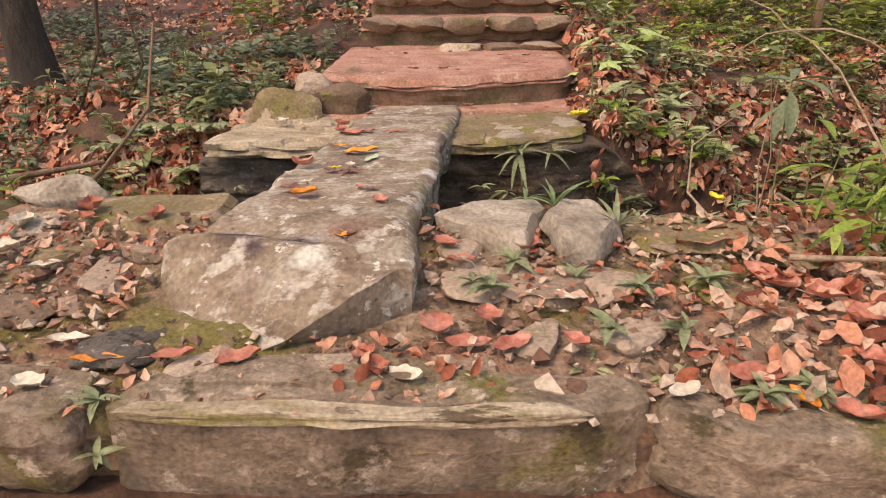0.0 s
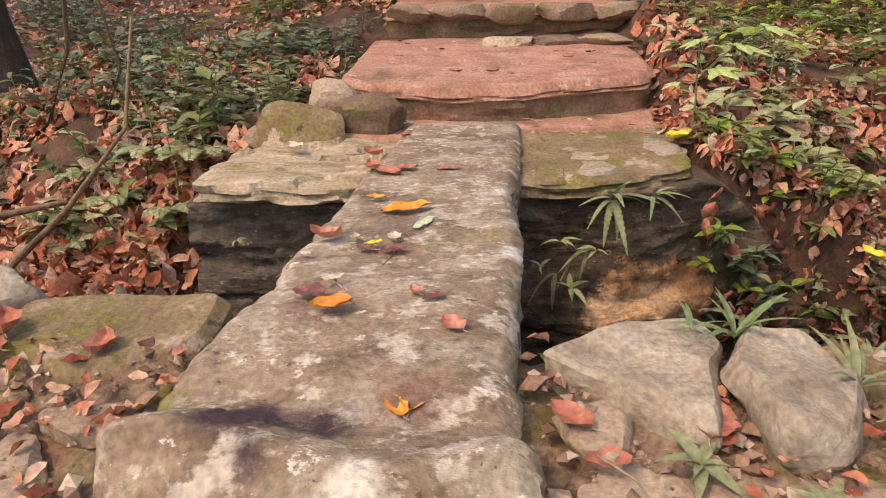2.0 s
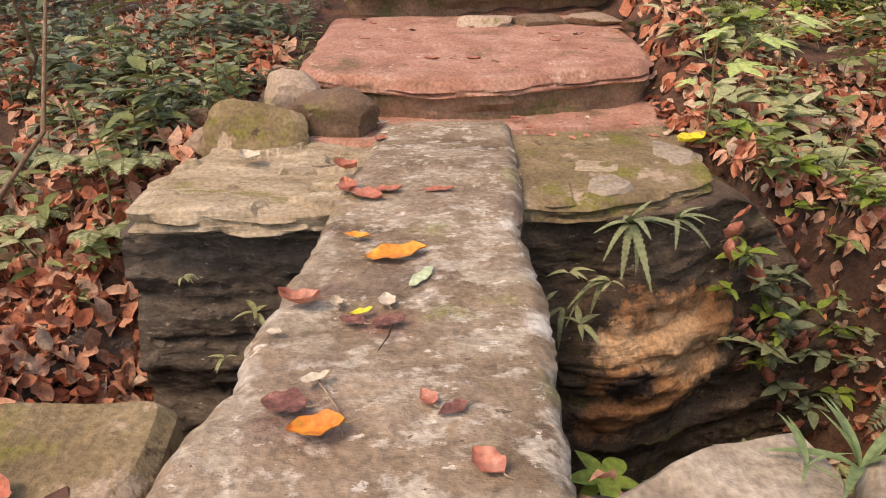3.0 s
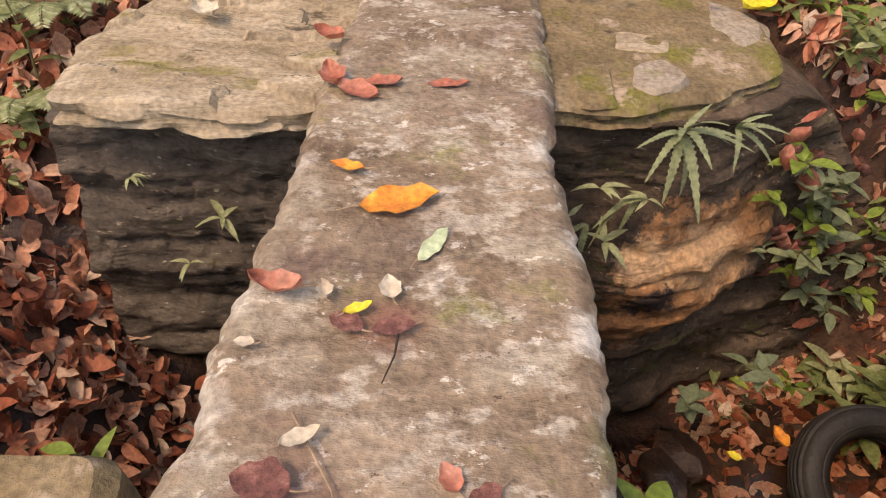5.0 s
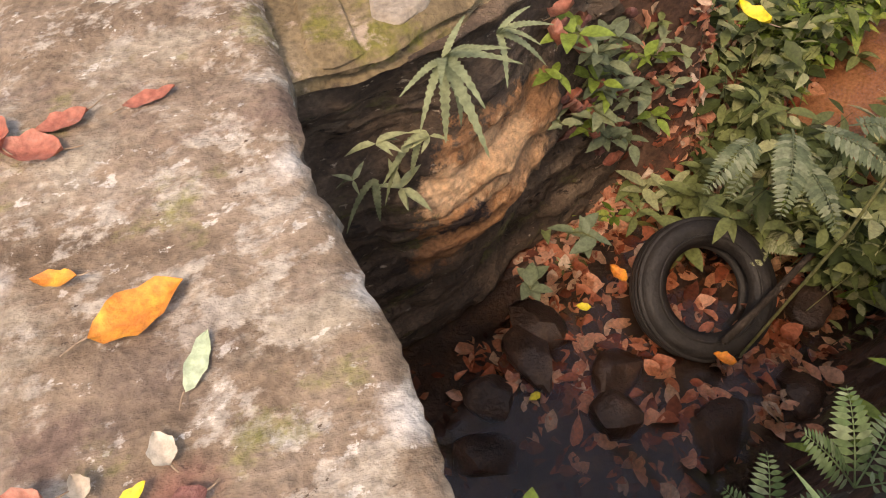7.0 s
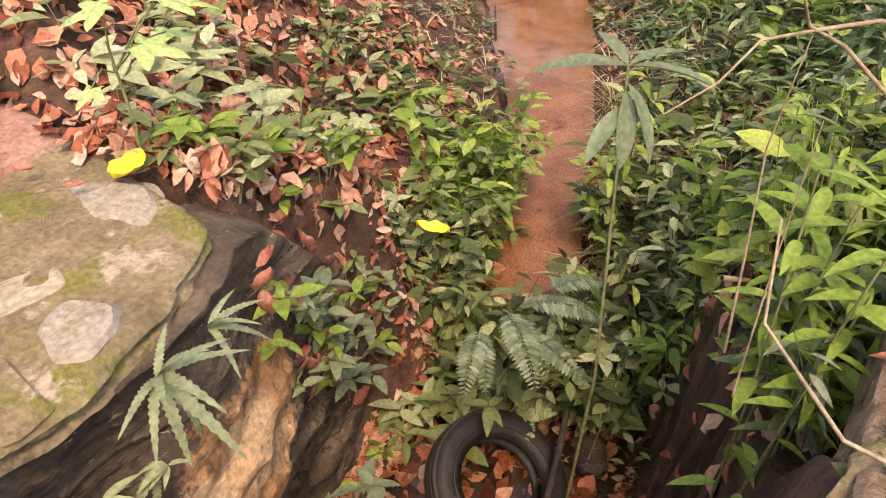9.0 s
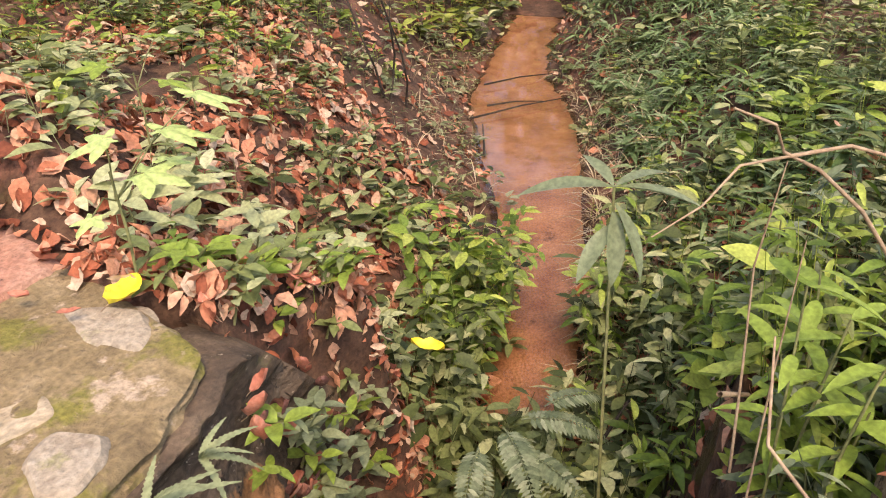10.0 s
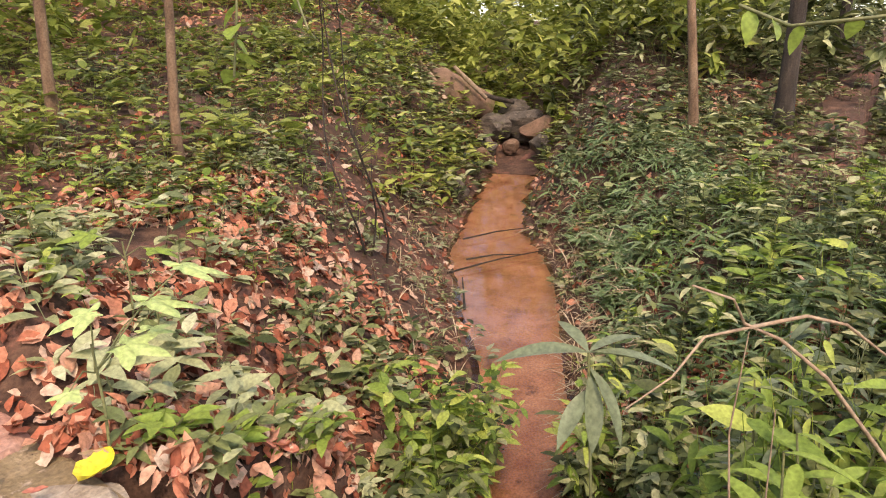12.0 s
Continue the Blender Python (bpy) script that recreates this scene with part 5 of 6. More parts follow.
G = lambda x, y: float(ground(np.array(x), np.array(y)))
def toothed_frond(length, width, az, pitch, droop, roll=0.0):
    """A strap-shaped frond with shallow lobes along both edges, arching over."""
    rows = 25
    t = np.linspace(0, 1, rows)
    w = width * .5 * np.clip(np.sin(np.pi * t ** .6) ** .6, .06, 1) * np.where(np.arange(rows) % 2, 1.0, .66)
    v = np.zeros((rows, 3, 3))
    for k, e in enumerate((-1, 0, 1)):
        v[:, k] = np.stack([e * w, t - .12 * t ** 2, -droop * t ** 2 + abs(e) * .12 * w / max(width, 1e-3) * .3], -1)
    return strew((v.reshape(-1, 3), grid_faces(rows, 3)), np.zeros((1, 3)), frames_of(np.array([az]), np.array([pitch]), np.array([roll])), np.array([length]))


def strap_fern(x, y, z, fronds, label):
    base = thing("strap_fern", (x, y, z), label, "fern")
    for az, length, pitch, droop in fronds:
        part("frond", toothed_frond(length * .7, .19, math.radians(az), pitch, droop, .2 * math.sin(az)), M_WEED, base)
    return base


strap_fern(.42, 4.24, .20, [(-60, .26, 1.2, .5), (-95, .28, 1.0, .9), (-120, .24, 1.1, .7), (-40, .24, .9, .9), (-90, .30, .2, 1.0), (-110, .26, -.2, .8), (-75, .24, -.4, .7), (-20, .22, .8, .8), (-150, .2, .7, .8), (30, .18, 1.1, .6), (-5, .2, .5, .6), (-135, .22, .3, .9)],
           "grey-green strap-leaved fern growing from the ditch wall")
strap_fern(.60, 4.28, .20, [(-60, .18, .9, .7), (-20, .2, .7, .7), (-100, .18, .4, .9), (-45, .2, .2, .8), (10, .16, .9, .6), (-80, .15, 1.2, .5)], "small strap-leaved fern on the ditch wall")
strap_fern(.34, 4.22, -.02, [(-150, .20, .3, 1.0), (-165, .24, .1, 1.1), (-130, .18, -.5, .8)], "drooping strap-leaved fern low on the ditch wall")
strap_fern(.19, 4.21, -.14, [(-160, .20, .1, 1.1), (-110, .2, -.6, .9), (-140, .16, -.9, .5)], "trailing strap-leaved fern on the ditch wall")
fern(.80, 2.95, -.05, [(1.2, .30, .7, .3), (.5, .26, .5, .3), (2.2, .28, .8, .3), (-.4, .2, .7, .2)], "bright green fern on the near ditch edge", M_FERN, 5)
fern(.16, 2.98, -.08, [(1.3, .28, .9, .3), (.7, .24, .8, .3), (2.0, .2, 1.0, .3), (.1, .22, .6, .3)], "light green fern beside the slab over the ditch", M_FERN, 7)
fern(.58, 2.93, -.1, [(1.0, .26, .5, .3), (.2, .24, .6, .3), (1.9, .22, .7, .3)], "small fern at the ditch edge", M_FERN, 9)
seedling(.10, 3.12, -.16, .22, 7, .13, "glossy green seedling growing beside the slab", M_BRIGHT, 11, .48, whorl=True)
seedling(.22, 3.05, -.25, .16, 6, .09, "small green seedling below the slab", M_BRIGHT, 13, .45, whorl=True)
seedling(-1.12, 3.32, -.42, .35, 7, .11, "small green plant in the leaf-filled ditch", M_BRIGHT, 15, .3)
seedling(-1.95, 3.25, .18, .2, 8, .1, "fresh green seedling at the bank edge", M_BRIGHT, 17, .45)
strap_tuft(.47, 2.86, .33, 8, .17, "pale green strap-leaved tuft behind the rocks", M_FERN, 3, .12)
strap_tuft(.68, 2.70, .30, 9, .15, "grey-green strap-leaved tuft beside the pale rock", M_WEED, 5, .12)
strap_tuft(.36, 2.84, .36, 5, .10, "small strap-leaved tuft on the pale rock", M_FERN, 8, .11)
strap_tuft(.80, 2.86, .27, 9, .10, "grey strap-leaved plants at the ditch edge", M_WEED, 9, .16)
strap_tuft(1.0, 2.8, .27, 9, .10, "grey-leaved weed at the ditch edge", M_WEED, 10, .2)
for k, (x, y, n, L) in enumerate([(.22, 2.33, 10, .10), (.69, 2.34, 14, .09), (.91, 2.38, 14, .09), (.91, 1.85, 16, .085), (.30, 2.5, 8, .08), (.57, 2.12, 8, .10), (-.81, 1.80, 12, .07), (-.80, 1.73, 10, .06), (.78, 2.12, 7, .1), (1.05, 1.88, 14, .08), (.16, 2.36, 6, .08), (.5, 2.4, 7, .08)]):
    strap_tuft(x, y, PZ(y) if y > 1.75 else .02, n, L, "low rosette weed with grey-green leaves among the stones", M_WEED, 20 + k, .34, (.15, .9), "rosette_weed", 6)
for k, (x, z, L) in enumerate([(-1.0, -.14, .09), (-1.15, -.35, .07), (-.85, -.4, .05), (.26, -.21, .1), (.2, .02, .09), (.36, -.02, .08), (-1.25, .02, .06), (.12, -.1, .06)]):
    strap_tuft(x, 4.20, z, 6, L, "tiny pale rosette clinging to the ditch wall", M_GREY, 60 + k, .3, (-.2, .8), "rosette_weed", 5)
for k, (x, y, L) in enumerate([(-1.96, 5.05, .44), (-1.70, 4.95, .46), (-2.15, 4.85, .40), (-1.78, 4.7, .40), (-2.5, 5.1, .4), (-1.35, 5.5, .3), (-2.35, 4.6, .36)]):
    fern(x, y, G(x, y) + .05, [(a + .3 * k, L * f, .85, .6) for a, f in ((-1.6, 1.1), (-1.0, .95), (-2.3, 1), (-2.9, .8), (-.4, .85), (1.2, .6))], "dusty grey-green fern hanging over the bank", M_GREY, 30 + k)
palmate(.93, 4.97, .20, .62, [(.31, -.02, .64, .17, -25), (.20, .0, .55, .17, -30), (.09, -.01, .44, .14, -60), (-.02, -.02, .58, .12, 150), (-.12, -.05, .38, .08, 200), (.26, .12, .40, .10, 10)], "tall seedling with large pale green lobed leaves", 3, M_LOBED)
palmate(1.65, 5.9, G(1.65, 5.9), .5, [(.2, .1, .5, .15, 20), (-.1, .1, .42, .14, 160), (.05, -.15, .36, .13, -80)], "seedling with lobed green leaves on the bank", 5)
rs = random.Random(4)
for k in range(36):
    x, y = rs.uniform(1.0, 3.4), rs.uniform(4.1, 7.2)
    if y < 4.1 + (x - 1) * 0.1 or abs(x) < 1.1 and y > 5.2:
        continue
    seedling(x, y, G(x, y), rs.uniform(.08, .28), rs.randint(5, 9), rs.uniform(.12, .2), "grey-green broad-leaved seedling on the littered bank", M_GREEN, 100 + k, rs.uniform(.34, .46))
for k in range(34):
    x, y = rs.uniform(-4.2, -1.4), rs.uniform(4.7, 7.5)
    seedling(x, y, G(x, y), rs.uniform(.1, .4), rs.randint(6, 10), rs.uniform(.1, .19), "dusty green broad-leaved seedling on the hillside", M_GREEN, 160 + k, rs.uniform(.34, .46))
for k in range(18):
    x, y = rs.uniform(1.75, 2.4), rs.uniform(4.05, 4.6)
    seedling(x, y, G(x, y), rs.uniform(.25, .6), rs.randint(9, 14), rs.uniform(.11, .17), "leafy shrub overhanging the ditch", M_GREEN, 220 + k, .36, (rs.uniform(-.2, .2), rs.uniform(-.25, 0)), "shrub", droop=.35)
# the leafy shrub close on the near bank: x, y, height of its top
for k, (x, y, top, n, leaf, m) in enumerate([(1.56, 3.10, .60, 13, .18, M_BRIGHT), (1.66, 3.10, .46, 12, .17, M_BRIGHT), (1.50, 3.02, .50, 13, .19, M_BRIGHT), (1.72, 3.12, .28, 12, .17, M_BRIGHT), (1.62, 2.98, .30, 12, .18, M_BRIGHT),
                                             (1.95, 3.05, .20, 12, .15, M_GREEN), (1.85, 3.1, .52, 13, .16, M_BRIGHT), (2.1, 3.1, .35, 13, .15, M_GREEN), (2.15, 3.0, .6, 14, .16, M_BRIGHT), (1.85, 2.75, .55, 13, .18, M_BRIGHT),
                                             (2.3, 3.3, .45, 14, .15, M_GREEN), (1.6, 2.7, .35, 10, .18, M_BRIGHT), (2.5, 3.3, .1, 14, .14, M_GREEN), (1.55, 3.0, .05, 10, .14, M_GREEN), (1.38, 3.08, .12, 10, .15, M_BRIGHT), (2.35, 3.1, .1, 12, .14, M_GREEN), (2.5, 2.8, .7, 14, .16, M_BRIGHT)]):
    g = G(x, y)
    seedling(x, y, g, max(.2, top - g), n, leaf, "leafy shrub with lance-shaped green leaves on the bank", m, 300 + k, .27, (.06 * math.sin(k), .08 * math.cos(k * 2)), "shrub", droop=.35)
tall = thing("tall_seedling", (1.62, 3.6, G(1.62, 3.6)), "slender seedling with large drooping grey-green leaves", "plant")
hh = .68 - G(1.62, 3.6)
part("stem", tube([(0, 0, -.03), (-.01, 0, hh * .5), (.05, .12, hh)], [.007, .006, .004], 6), M_STEM, tall)
for az, pitch, size, up in ((115, .05, .27, 1.0), (-70, .1, .25, 1.0), (-140, -.95, .22, .97), (-100, -.8, .24, .98), (-30, .3, .20, 1.0), (170, -.5, .20, .95), (60, .5, .16, 1.0)):
    p = Vector((.05 * up, .12 * up * up, hh * up))
    part("leaf", strew(blade(.27, 9, .2, .25, fat=.5), np.array([p]), frames_of(np.radians([az]), np.array([pitch]), np.array([.1])), np.array([size])), M_DULL, tall)
# drooping feathery branch over the tyre
for k, (x, y, z, az, L) in enumerate([(1.75, 4.05, -.45, -130, .45), (1.72, 3.98, -.5, -95, .42), (1.8, 4.0, -.42, -60, .45), (1.65, 4.1, -.5, -160, .38), (1.9, 3.95, -.4, -30, .4)]):
    fern(x, y, z, [(math.radians(az), L, .25, .45), (math.radians(az + 18), L * .8, .1, .5)], "drooping feathery branch of grey-green leaflets over the ditch", M_DULL, 900 + k)
twig([(1.80, 2.72, .15), (1.70, 2.92, .52), (1.58, 3.12, .80), (1.50, 3.22, .90), (1.42, 3.29, .95), (1.36, 3.31, 1.02), (1.28, 3.38, 1.06)], .006, "bare pale branch arching over the shrubs", "branch")
twig([(1.43, 3.28, .94), (1.37, 3.36, .92), (1.28, 3.40, .85), (1.2, 3.47, .79)], .004, "side shoot of the bare pale branch", "branch")
twig([(1.43, 3.28, .94), (1.55, 3.18, .95), (1.66, 3.10, .91), (1.8, 3.0, .80), (1.88, 2.92, .66), (1.95, 2.85, .5)], .005, "long pale branch arching into the shrubs", "branch")
twig([(1.40, 3.22, .1), (1.38, 3.25, .4), (1.42, 3.29, .68), (1.43, 3.28, .93)], .004, "upright pale stem in the shrubs", "branch")
twig([(1.36, 3.16, .0), (1.40, 3.19, .45), (1.35, 3.2, .8)], .0035, "thin dry stalk in the shrubs", "branch")
LANCE = [blade(.24, 7, .2, .3, fat=.42), blade(.28, 7, .2, .4, fat=.45)]
near_shrub = lambda x, y: ((x > 1.5) & (y < 3.12)) | ((x > 2.25) & (y < 3.7))
undergrowth("undergrowth", "narrow bright green leaves of the bank shrubs", 190, (1.3, 2.8, 2.6, 3.95), (0.25, 0.8), (0.09, 0.17), (9, 15), M_BRIGHT, near_shrub, (-0.7, 0.6), LANCE)
undergrowth("undergrowth", "dull green leaves of the bank shrubs", 170, (1.3, 3.0, 2.6, 3.95), (0.2, 0.65), (0.08, 0.15), (8, 14), M_DULL, near_shrub, (-0.7, 0.6), LANCE)
twig([(1.5, 3.3, .25), (1.75, 3.25, .1), (1.95, 3.1, -.2), (2.1, 3.0, -.4)], .009, "broken tan stick hanging over the ditch", "branch")


# ---- trees, saplings and the fallen tree ----
def tree(x, y, height, radius, label, seed=1, lean=(0, 0), bark=M_BARK, crown=900, wobble=0.06, name="tree", leafm=M_CANOPY, first=0.5, spread=1.6, dense=1.0, leaf=(0.12, 0.22)):
    dice = random.Random(seed)
    base = thing(name, (x, y, G(x, y)), label, "tree")
    n = 12
    pts = [Vector((lean[0] * t + wobble * math.sin(t * 9 + seed), lean[1] * t + wobble * math.cos(t * 7 + seed), height * t - .1)) for t in [i / (n - 1) for i in range(n)]]
    rad = [radius * (1.25 if i == 0 else 1) * (1 - 0.7 * i / (n - 1)) for i in range(n)]
    part("trunk", tube(pts, rad, 12), bark, base)
    ends = [pts[-1]]
    for k in range(7):
        i = int(n * first) + k % max(1, n - int(n * first) - 1)
        a = dice.uniform(0, 6.28)
        L = spread * dice.uniform(.6, 1.1)
        e = pts[i] + Vector((math.cos(a) * L, math.sin(a) * L, L * dice.uniform(.3, .9)))
        part("limb", tube([pts[i], pts[i].lerp(e, .5) + Vector((0, 0, .1)), e], [rad[i] * .5, rad[i] * .35, rad[i] * .12], 7), bark, base)
        ends.append(e)
    g = np.random.default_rng(seed)
    crown = int(crown * dense)
    at = np.array([ends[g.integers(len(ends))] for _ in range(crown)]) + g.normal(0, spread * .38, (crown, 3)) * (1, 1, .7)
    rot = frames_of(g.uniform(0, 6.28, crown), g.uniform(-.8, .4, crown), g.normal(0, .5, crown))
    part("crown", strew(blade(.45, 4, .1, .25), at, rot, g.uniform(leaf[0], leaf[1], crown)), leafm, base)
    return base


tree(-3.85, 6.65, 7.5, .19, "dark-barked tree on the littered hillside", 3, (-.4, .3), first=.6)
tree(4.05, 8.55, 5.5, .05, "slender brown sapling with a kinked trunk", 5, (-.12, .2), M_BARK2, 350, .07, "sapling", first=.55, spread=1.0)
tree(10.7, 4.23, 8.0, .13, "dark straight tree trunk beside the stream valley", 7, (-.1, .2), M_BARK, 700, .03, first=.6)
tree(9.85, 5.3, 5.5, .07, "leaning brown sapling with bare branches", 9, (-.5, .3), M_BARK2, 350, .05, "sapling", first=.55, spread=1.1)
# Wide, dense crown is an unseen addition meant to cast shade.
tree(3.75, 10.1, 7.0, .06, "slender tree on the green slope with an added shade crown", 11, (0, .2), M_BARK2, 1500, .04, first=.6, spread=2.2, leaf=(.18, .34))
for k, (x, y) in enumerate([(4.89, 6.98), (5.02, 7.05), (4.75, 7.2)]):
    tree(x, y, 3.2, .011, "thin dark multi-stemmed sapling by the stream", 13 + k, (-.5 + .2 * k, .3), M_BARK, 120, .16, "sapling", first=.3, spread=.7, leaf=(.06, .11))
# Added trees: unseen crowns screen low sky, leaving a gap for the water's reflection.
for k, (x, y, hh) in enumerate([(26, 22, 4), (29, 17, 5), (8, 22, 8), (28, 12, 8), (18, 4, 8), (0, 20, 8), (-7, 15, 9), (-10, 8, 8), (24, 27, 9), (16, 28, 9), (6, 28, 9), (16, -1, 8), (33, 24, 4), (21, 24, 7), (27, 19.5, 3), (24, 9, 7)]):
    tree(x, y, hh, .12, "green forest tree added on the far slope, crown out of view", 40 + k, (.3, .2), M_BARK, 1100, .1, first=.45, spread=2.6, dense=.9, leaf=(.22, .42))

log = thing("fallen_tree", (11.7, 10.5, 0), "fallen tree with an earthy root plate and bare roots", "fallen tree")
part("root", tube([(-.25, .45, 1.42), (-.05, .2, 1.05), (.15, -.1, .55)], [.05, .06, .05], 8), M_TWIG, log)
part("root", tube([(.2, -.1, 1.32), (.45, -.35, 1.0), (.75, -.55, .7)], [.04, .05, .04], 8), M_TWIG, log)
part("root", tube([(-.6, .8, 1.0), (-.1, .35, .95), (.6, -.2, .8), (1.5, -.8, .6)], [.05, .07, .07, .05], 8), M_BARK, log)
part("trunk", tube([(-.9, 1.3, .55), (.3, .9, .8), (1.6, .3, .7)], [.2, .28, .2], 12), M_BARK, log)
part("root_plate", tube([(-.7, 1.2, .3), (-.2, .8, .75), (.4, .3, .8), (1.2, -.4, .5)], [.3, .55, .5, .25], 14), M_RISER, log)
for k, (x, y, z, q) in enumerate([(11.6, 9.5, -.2, .3), (11.2, 9.3, -.3, .22), (12.7, 9.85, .05, .4), (13.2, 9.5, .15, .45), (13.0, 9.0, .1, .35), (9.0, 8.65, -.5, .2), (8.85, 8.4, -.55, .16), (12.4, 9.3, -.25, .2), (13.8, 9.9, .3, .4), (12.2, 8.6, -.1, .25)]):
    stone("stream_rock", (x, y, z), (q, q * .8, q * .7), (M_DARK, M_RISER, M_DARK)[k % 3], "damp brown rock at the head of the stream pool", "rock", "rocks at the stream head", 30 * k, 240 + k, 3, .3)
for p, q, h in [((6.4, 7.1), (7.9, 6.5), -.93), ((7.0, 7.2), (7.5, 6.7), -.93), ((5.6, 6.4), (6.4, 6.9), -.98), ((7.6, 7.6), (8.6, 7.1), -.86)]:
    twig([(*p, h), ((p[0] + q[0]) / 2, (p[1] + q[1]) / 2, h + .04), (*q, h + .03)], .014, "dead stick lying across the stream", "stick", M_BARK)

rs = random.Random(77)
for k in range(26):
    x, y = rs.uniform(-.85, .8), rs.uniform(5.7, 7.0)
    fallen_leaf("fallen_leaf", x, y, .535 + .055 * (y - 6.25), rs.uniform(.03, .1), rs.uniform(.3, .6), rs.choice([M_RDLEAF, M_RDLEAF, M_PLEAF, M_BARK]), "small dry leaf scrap on the red earth step", rs.uniform(0, 360), .6, 400 + k, stalk=False)
for k in range(14):
    x, y = rs.uniform(-.7, .75), rs.uniform(4.9, 5.3)
    fallen_leaf("fallen_leaf", x, y, .315, rs.uniform(.03, .08), rs.uniform(.4, .7), rs.choice([M_RDLEAF, M_PLEAF]), "small dry leaf scrap before the first step", rs.uniform(0, 360), .6, 440 + k, stalk=False)
for k, (x, y) in enumerate([(-1.25, 5.3), (-1.4, 5.1), (-1.2, 5.6), (-1.5, 5.5)]):
    stone("rubble_stone", (x, y, G(x, y) + .03), (.11, .09, .08), M_ROCK, "loose brown stone in the bank beside the steps", "stone", "loose stones beside the steps", 50 * k, 500 + k, 3, .3)

rs = random.Random(81)
for k in range(48):
    x = rs.uniform(.95, 1.9)
    y = rs.uniform(4.72, 5.15)
    seedling(x, y, G(x, y), rs.uniform(.06, .2), rs.randint(5, 8), rs.uniform(.07, .13), "small green weed on the edge of the ditch bank", rs.choice([M_GREEN, M_BRIGHT, M_GREY]), 520 + k, .42, (0, -.08))
for k in range(12):
    x, y = rs.uniform(.95, 1.8), rs.uniform(4.7, 4.95)
    fallen_leaf("fallen_leaf", x, y, G(x, y) + .04, rs.uniform(.07, .11), .6, M_RDLEAF, "large red-brown dead leaf hanging on the ditch bank", rs.uniform(0, 360), .8, 560 + k, (rs.uniform(20, 60), rs.uniform(-20, 20)))


rs = random.Random(85)
for k in range(46):
    x = rs.uniform(.88, 1.75)
    top = .2 - .75 * float(smooth01((x - .86) / .9))
    z = rs.uniform(max(-1.15, top - .75), top + .02)
    fallen_leaf("fallen_leaf", x, 4.29 + wall_line(x) - .10 - .02 * rs.random(), z, rs.uniform(.08, .14), .6, rs.choice([M_RDLEAF, M_RDLEAF, M_DECAY]), "red-brown dead leaf caught on the steep ditch bank", rs.uniform(120, 240), .8, 700 + k, (rs.uniform(40, 85), rs.uniform(-25, 25)))
for k in range(30):
    x = rs.uniform(.86, 1.75)
    top = .2 - .75 * float(smooth01((x - .86) / .9))
    z = rs.uniform(max(-1.0, top - .7), top)
    seedling(x, 4.29 + wall_line(x) - .07, z, rs.uniform(.05, .12), rs.randint(5, 8), rs.uniform(.07, .12), "small weed rooted in the steep ditch bank", rs.choice([M_BRIGHT, M_WEED, M_DULL]), 760 + k, .45, (0, -.1))
seedling(.98, 4.22, -.92, .10, 7, .12, "grey-leaved creeping plant low on the ditch wall", M_DULL, 795, .45, (.05, -.12))
seedling(.80, 4.2, -1.15, .12, 6, .10, "dull round-leaved creeper at the foot of the ditch wall", M_DULL, 797, .6, (-.04, -.1))


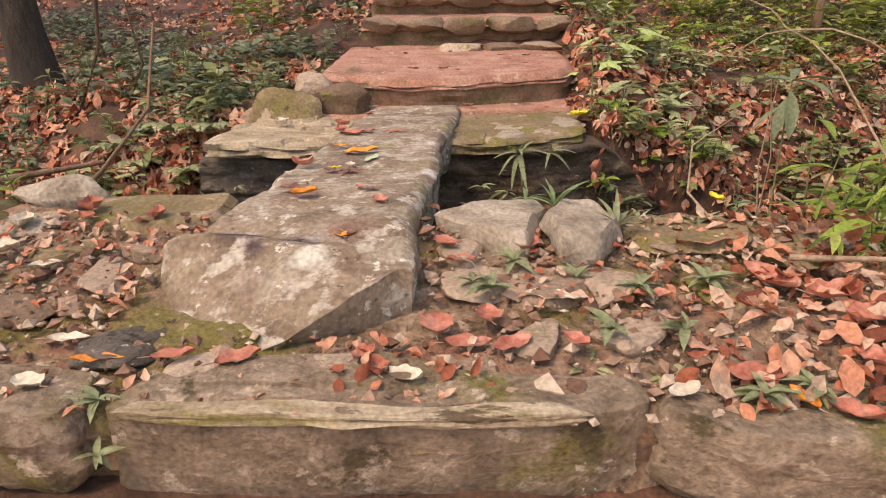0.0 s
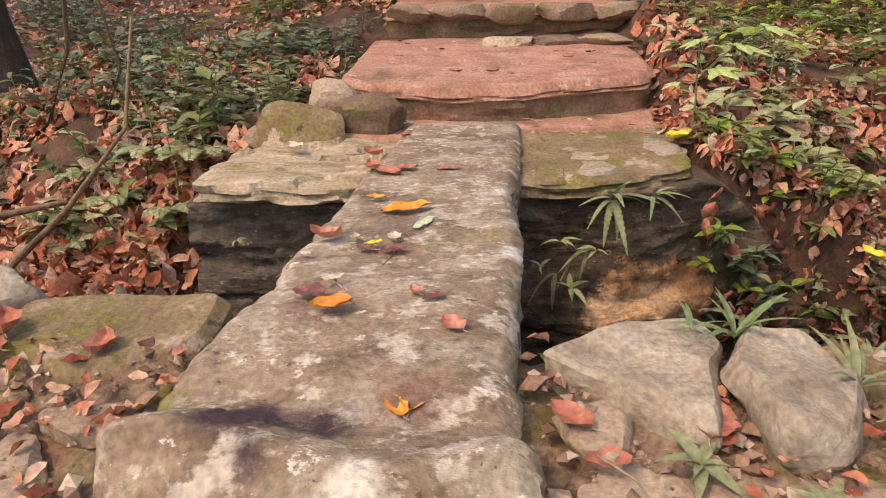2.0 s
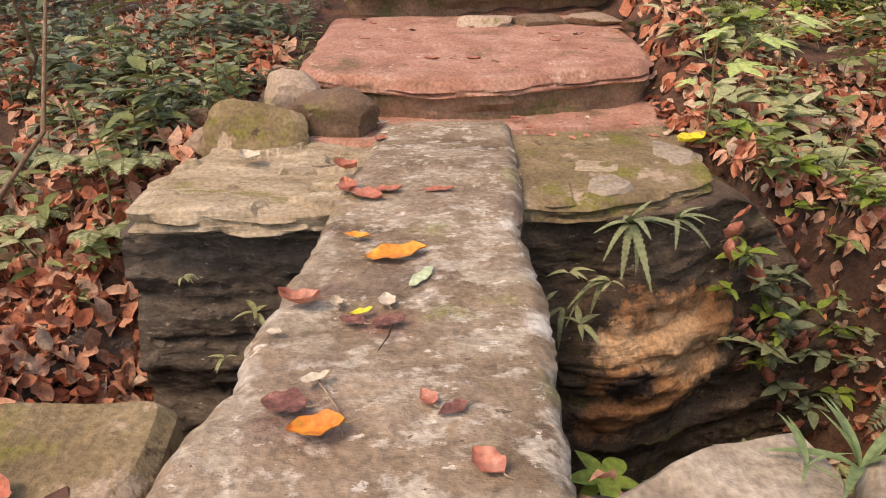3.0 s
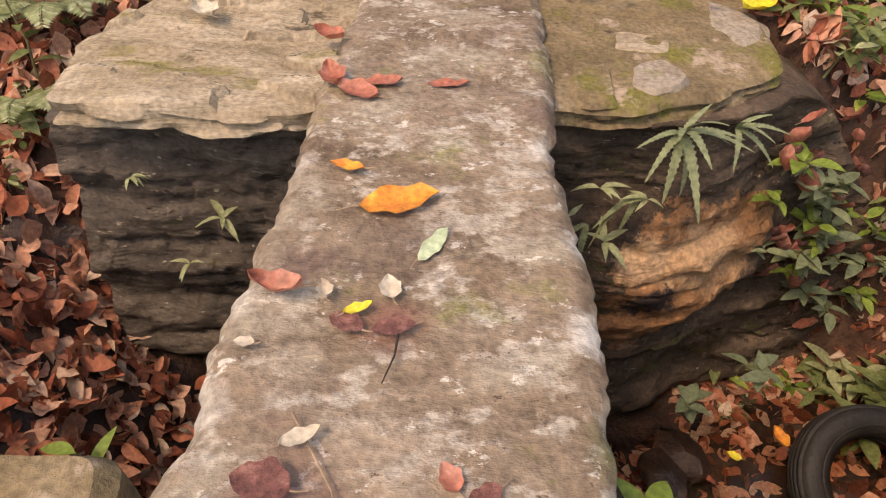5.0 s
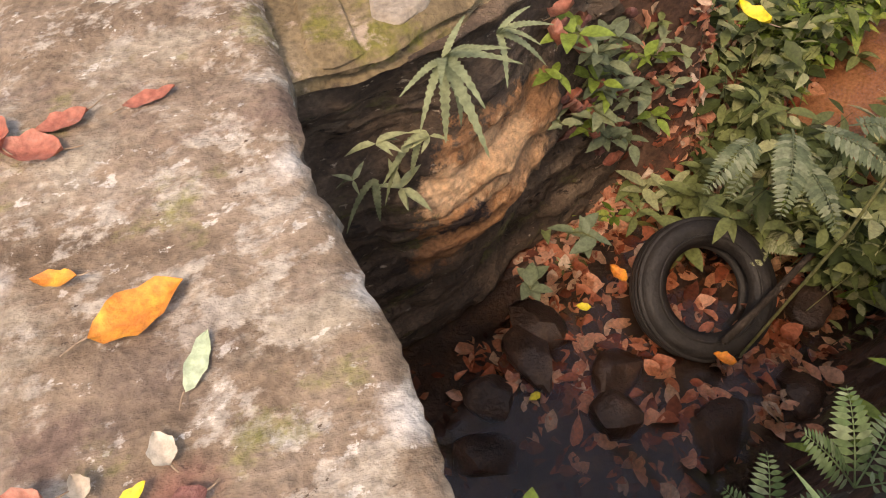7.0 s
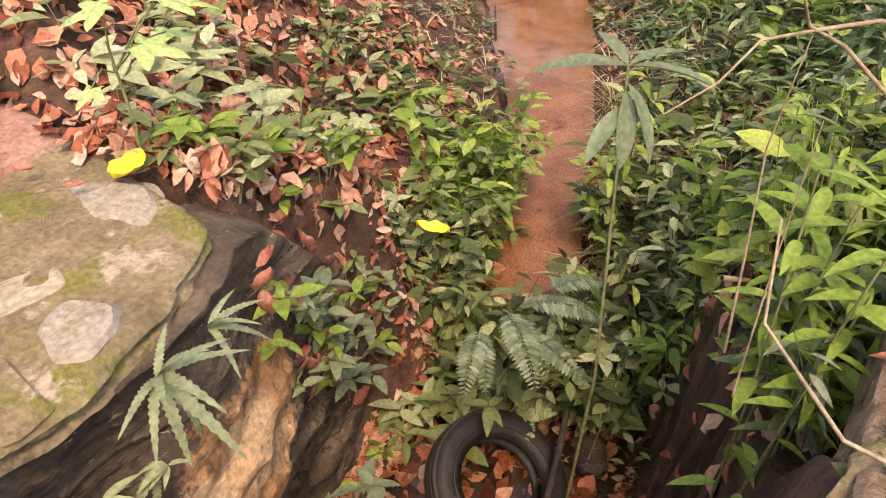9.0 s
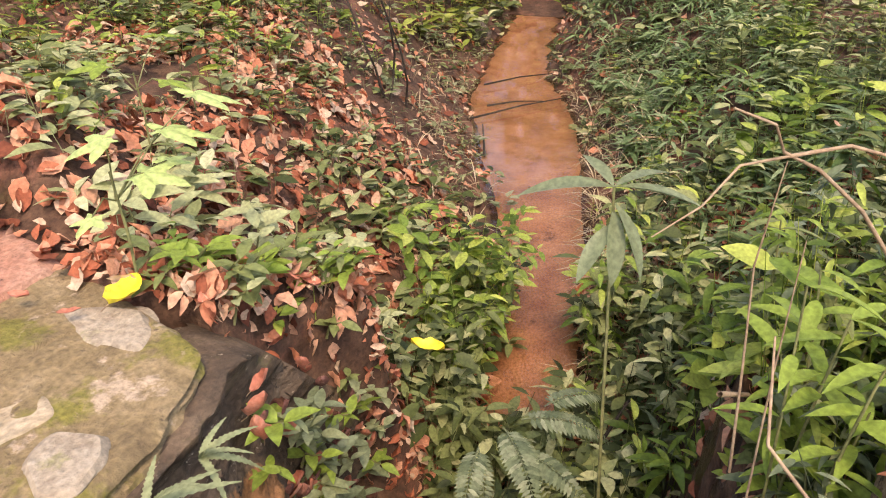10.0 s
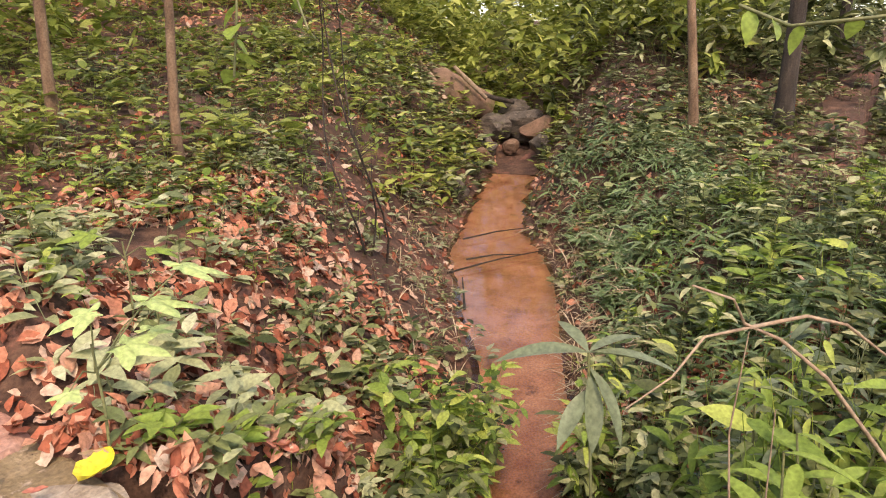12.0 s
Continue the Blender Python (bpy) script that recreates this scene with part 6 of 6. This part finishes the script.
def vine(points, leaves, label, seed=1, size=.12, mat=M_BRIGHT, width=.75):
    """A hanging shoot with broad leaves."""
    dice = random.Random(seed)
    base = thing("hanging_vine", points[0], label, "vine")
    o = Vector(points[0])
    pts = [Vector(p) - o for p in points]
    part("stem", tube(pts, [.006] * len(pts), 5), M_STEM, base)
    for k in range(leaves):
        t = (k + .5) / leaves * (len(pts) - 1)
        i = int(t)
        p = pts[i].lerp(pts[i + 1], t - i)
        rot = frames_of(np.array([dice.uniform(0, 6.28)]), np.array([dice.uniform(-1.2, -.3)]), np.array([dice.gauss(0, .4)]))
        part("leaf", strew(blade(width, 6, .1, .15, fat=.4), np.array([p]), rot, np.array([size * dice.uniform(.8, 1.2)])), mat, base)
    return base


vine([(4.05, 8.57, 3.6), (2.7, 6.9, 3.2), (2.2, 5.75, 2.4), (2.10, 5.56, 1.85), (2.08, 5.57, 1.6), (2.07, 5.59, 1.40)], 16, "hanging vine with round bright green leaves", 3, .11)
vine([(4.05, 8.57, 3.2), (3.0, 6.8, 2.6), (2.6, 5.75, 1.9), (2.53, 5.56, 1.62)], 6, "hanging shoot with a pale green leaf", 5, .12)
vine([(3.1, 1.9, .2), (2.6, 2.4, 1.2), (2.12, 3.05, 1.63), (2.37, 3.39, 1.61), (2.44, 3.56, 1.68)], 9, "thin branch with green leaves reaching over the bank", 7, .11, width=.5)

rs = random.Random(91)
for k in range(20):
    x, y = rs.uniform(1.0, 2.3), rs.uniform(4.45, 5.9)
    seedling(x, y, G(x, y), rs.uniform(.06, .22), rs.randint(5, 8), rs.uniform(.12, .19), "pale grey-green seedling with broad leaves on the littered bank", M_GREY, 620 + k, .40)
for k in range(16):
    x, y = rs.uniform(-2.6, -1.4), rs.uniform(4.6, 5.4)
    seedling(x, y, G(x, y), rs.uniform(.05, .25), rs.randint(5, 8), rs.uniform(.08, .14), "dusty seedling on the steep littered bank", rs.choice([M_GREY, M_GREEN]), 650 + k, .45, (0, -.1))
fern(1.95, 4.12, G(1.95, 4.12) + .1, [(-1.2, .55, .9, .5), (-.5, .5, .8, .5), (-2.0, .5, .9, .5), (.3, .45, .9, .5)], "large grey-green fern arching over the ditch", M_GREY, 41)
rs = random.Random(97)
for k in range(26):
    x, y = rs.uniform(3.6, 7.5), rs.uniform(3.4, 7.0)
    if stream_at(np.array(x), np.array(y))[3] > 0 or stream_at(np.array(x), np.array(y))[0] < .7:
        continue
    fern(x, y, G(x, y) + .03, [(rs.uniform(0, 6.28), rs.uniform(.3, .55), .8, .55) for _ in range(6)], "pale green fern on the stream bank", M_FERN, 800 + k)
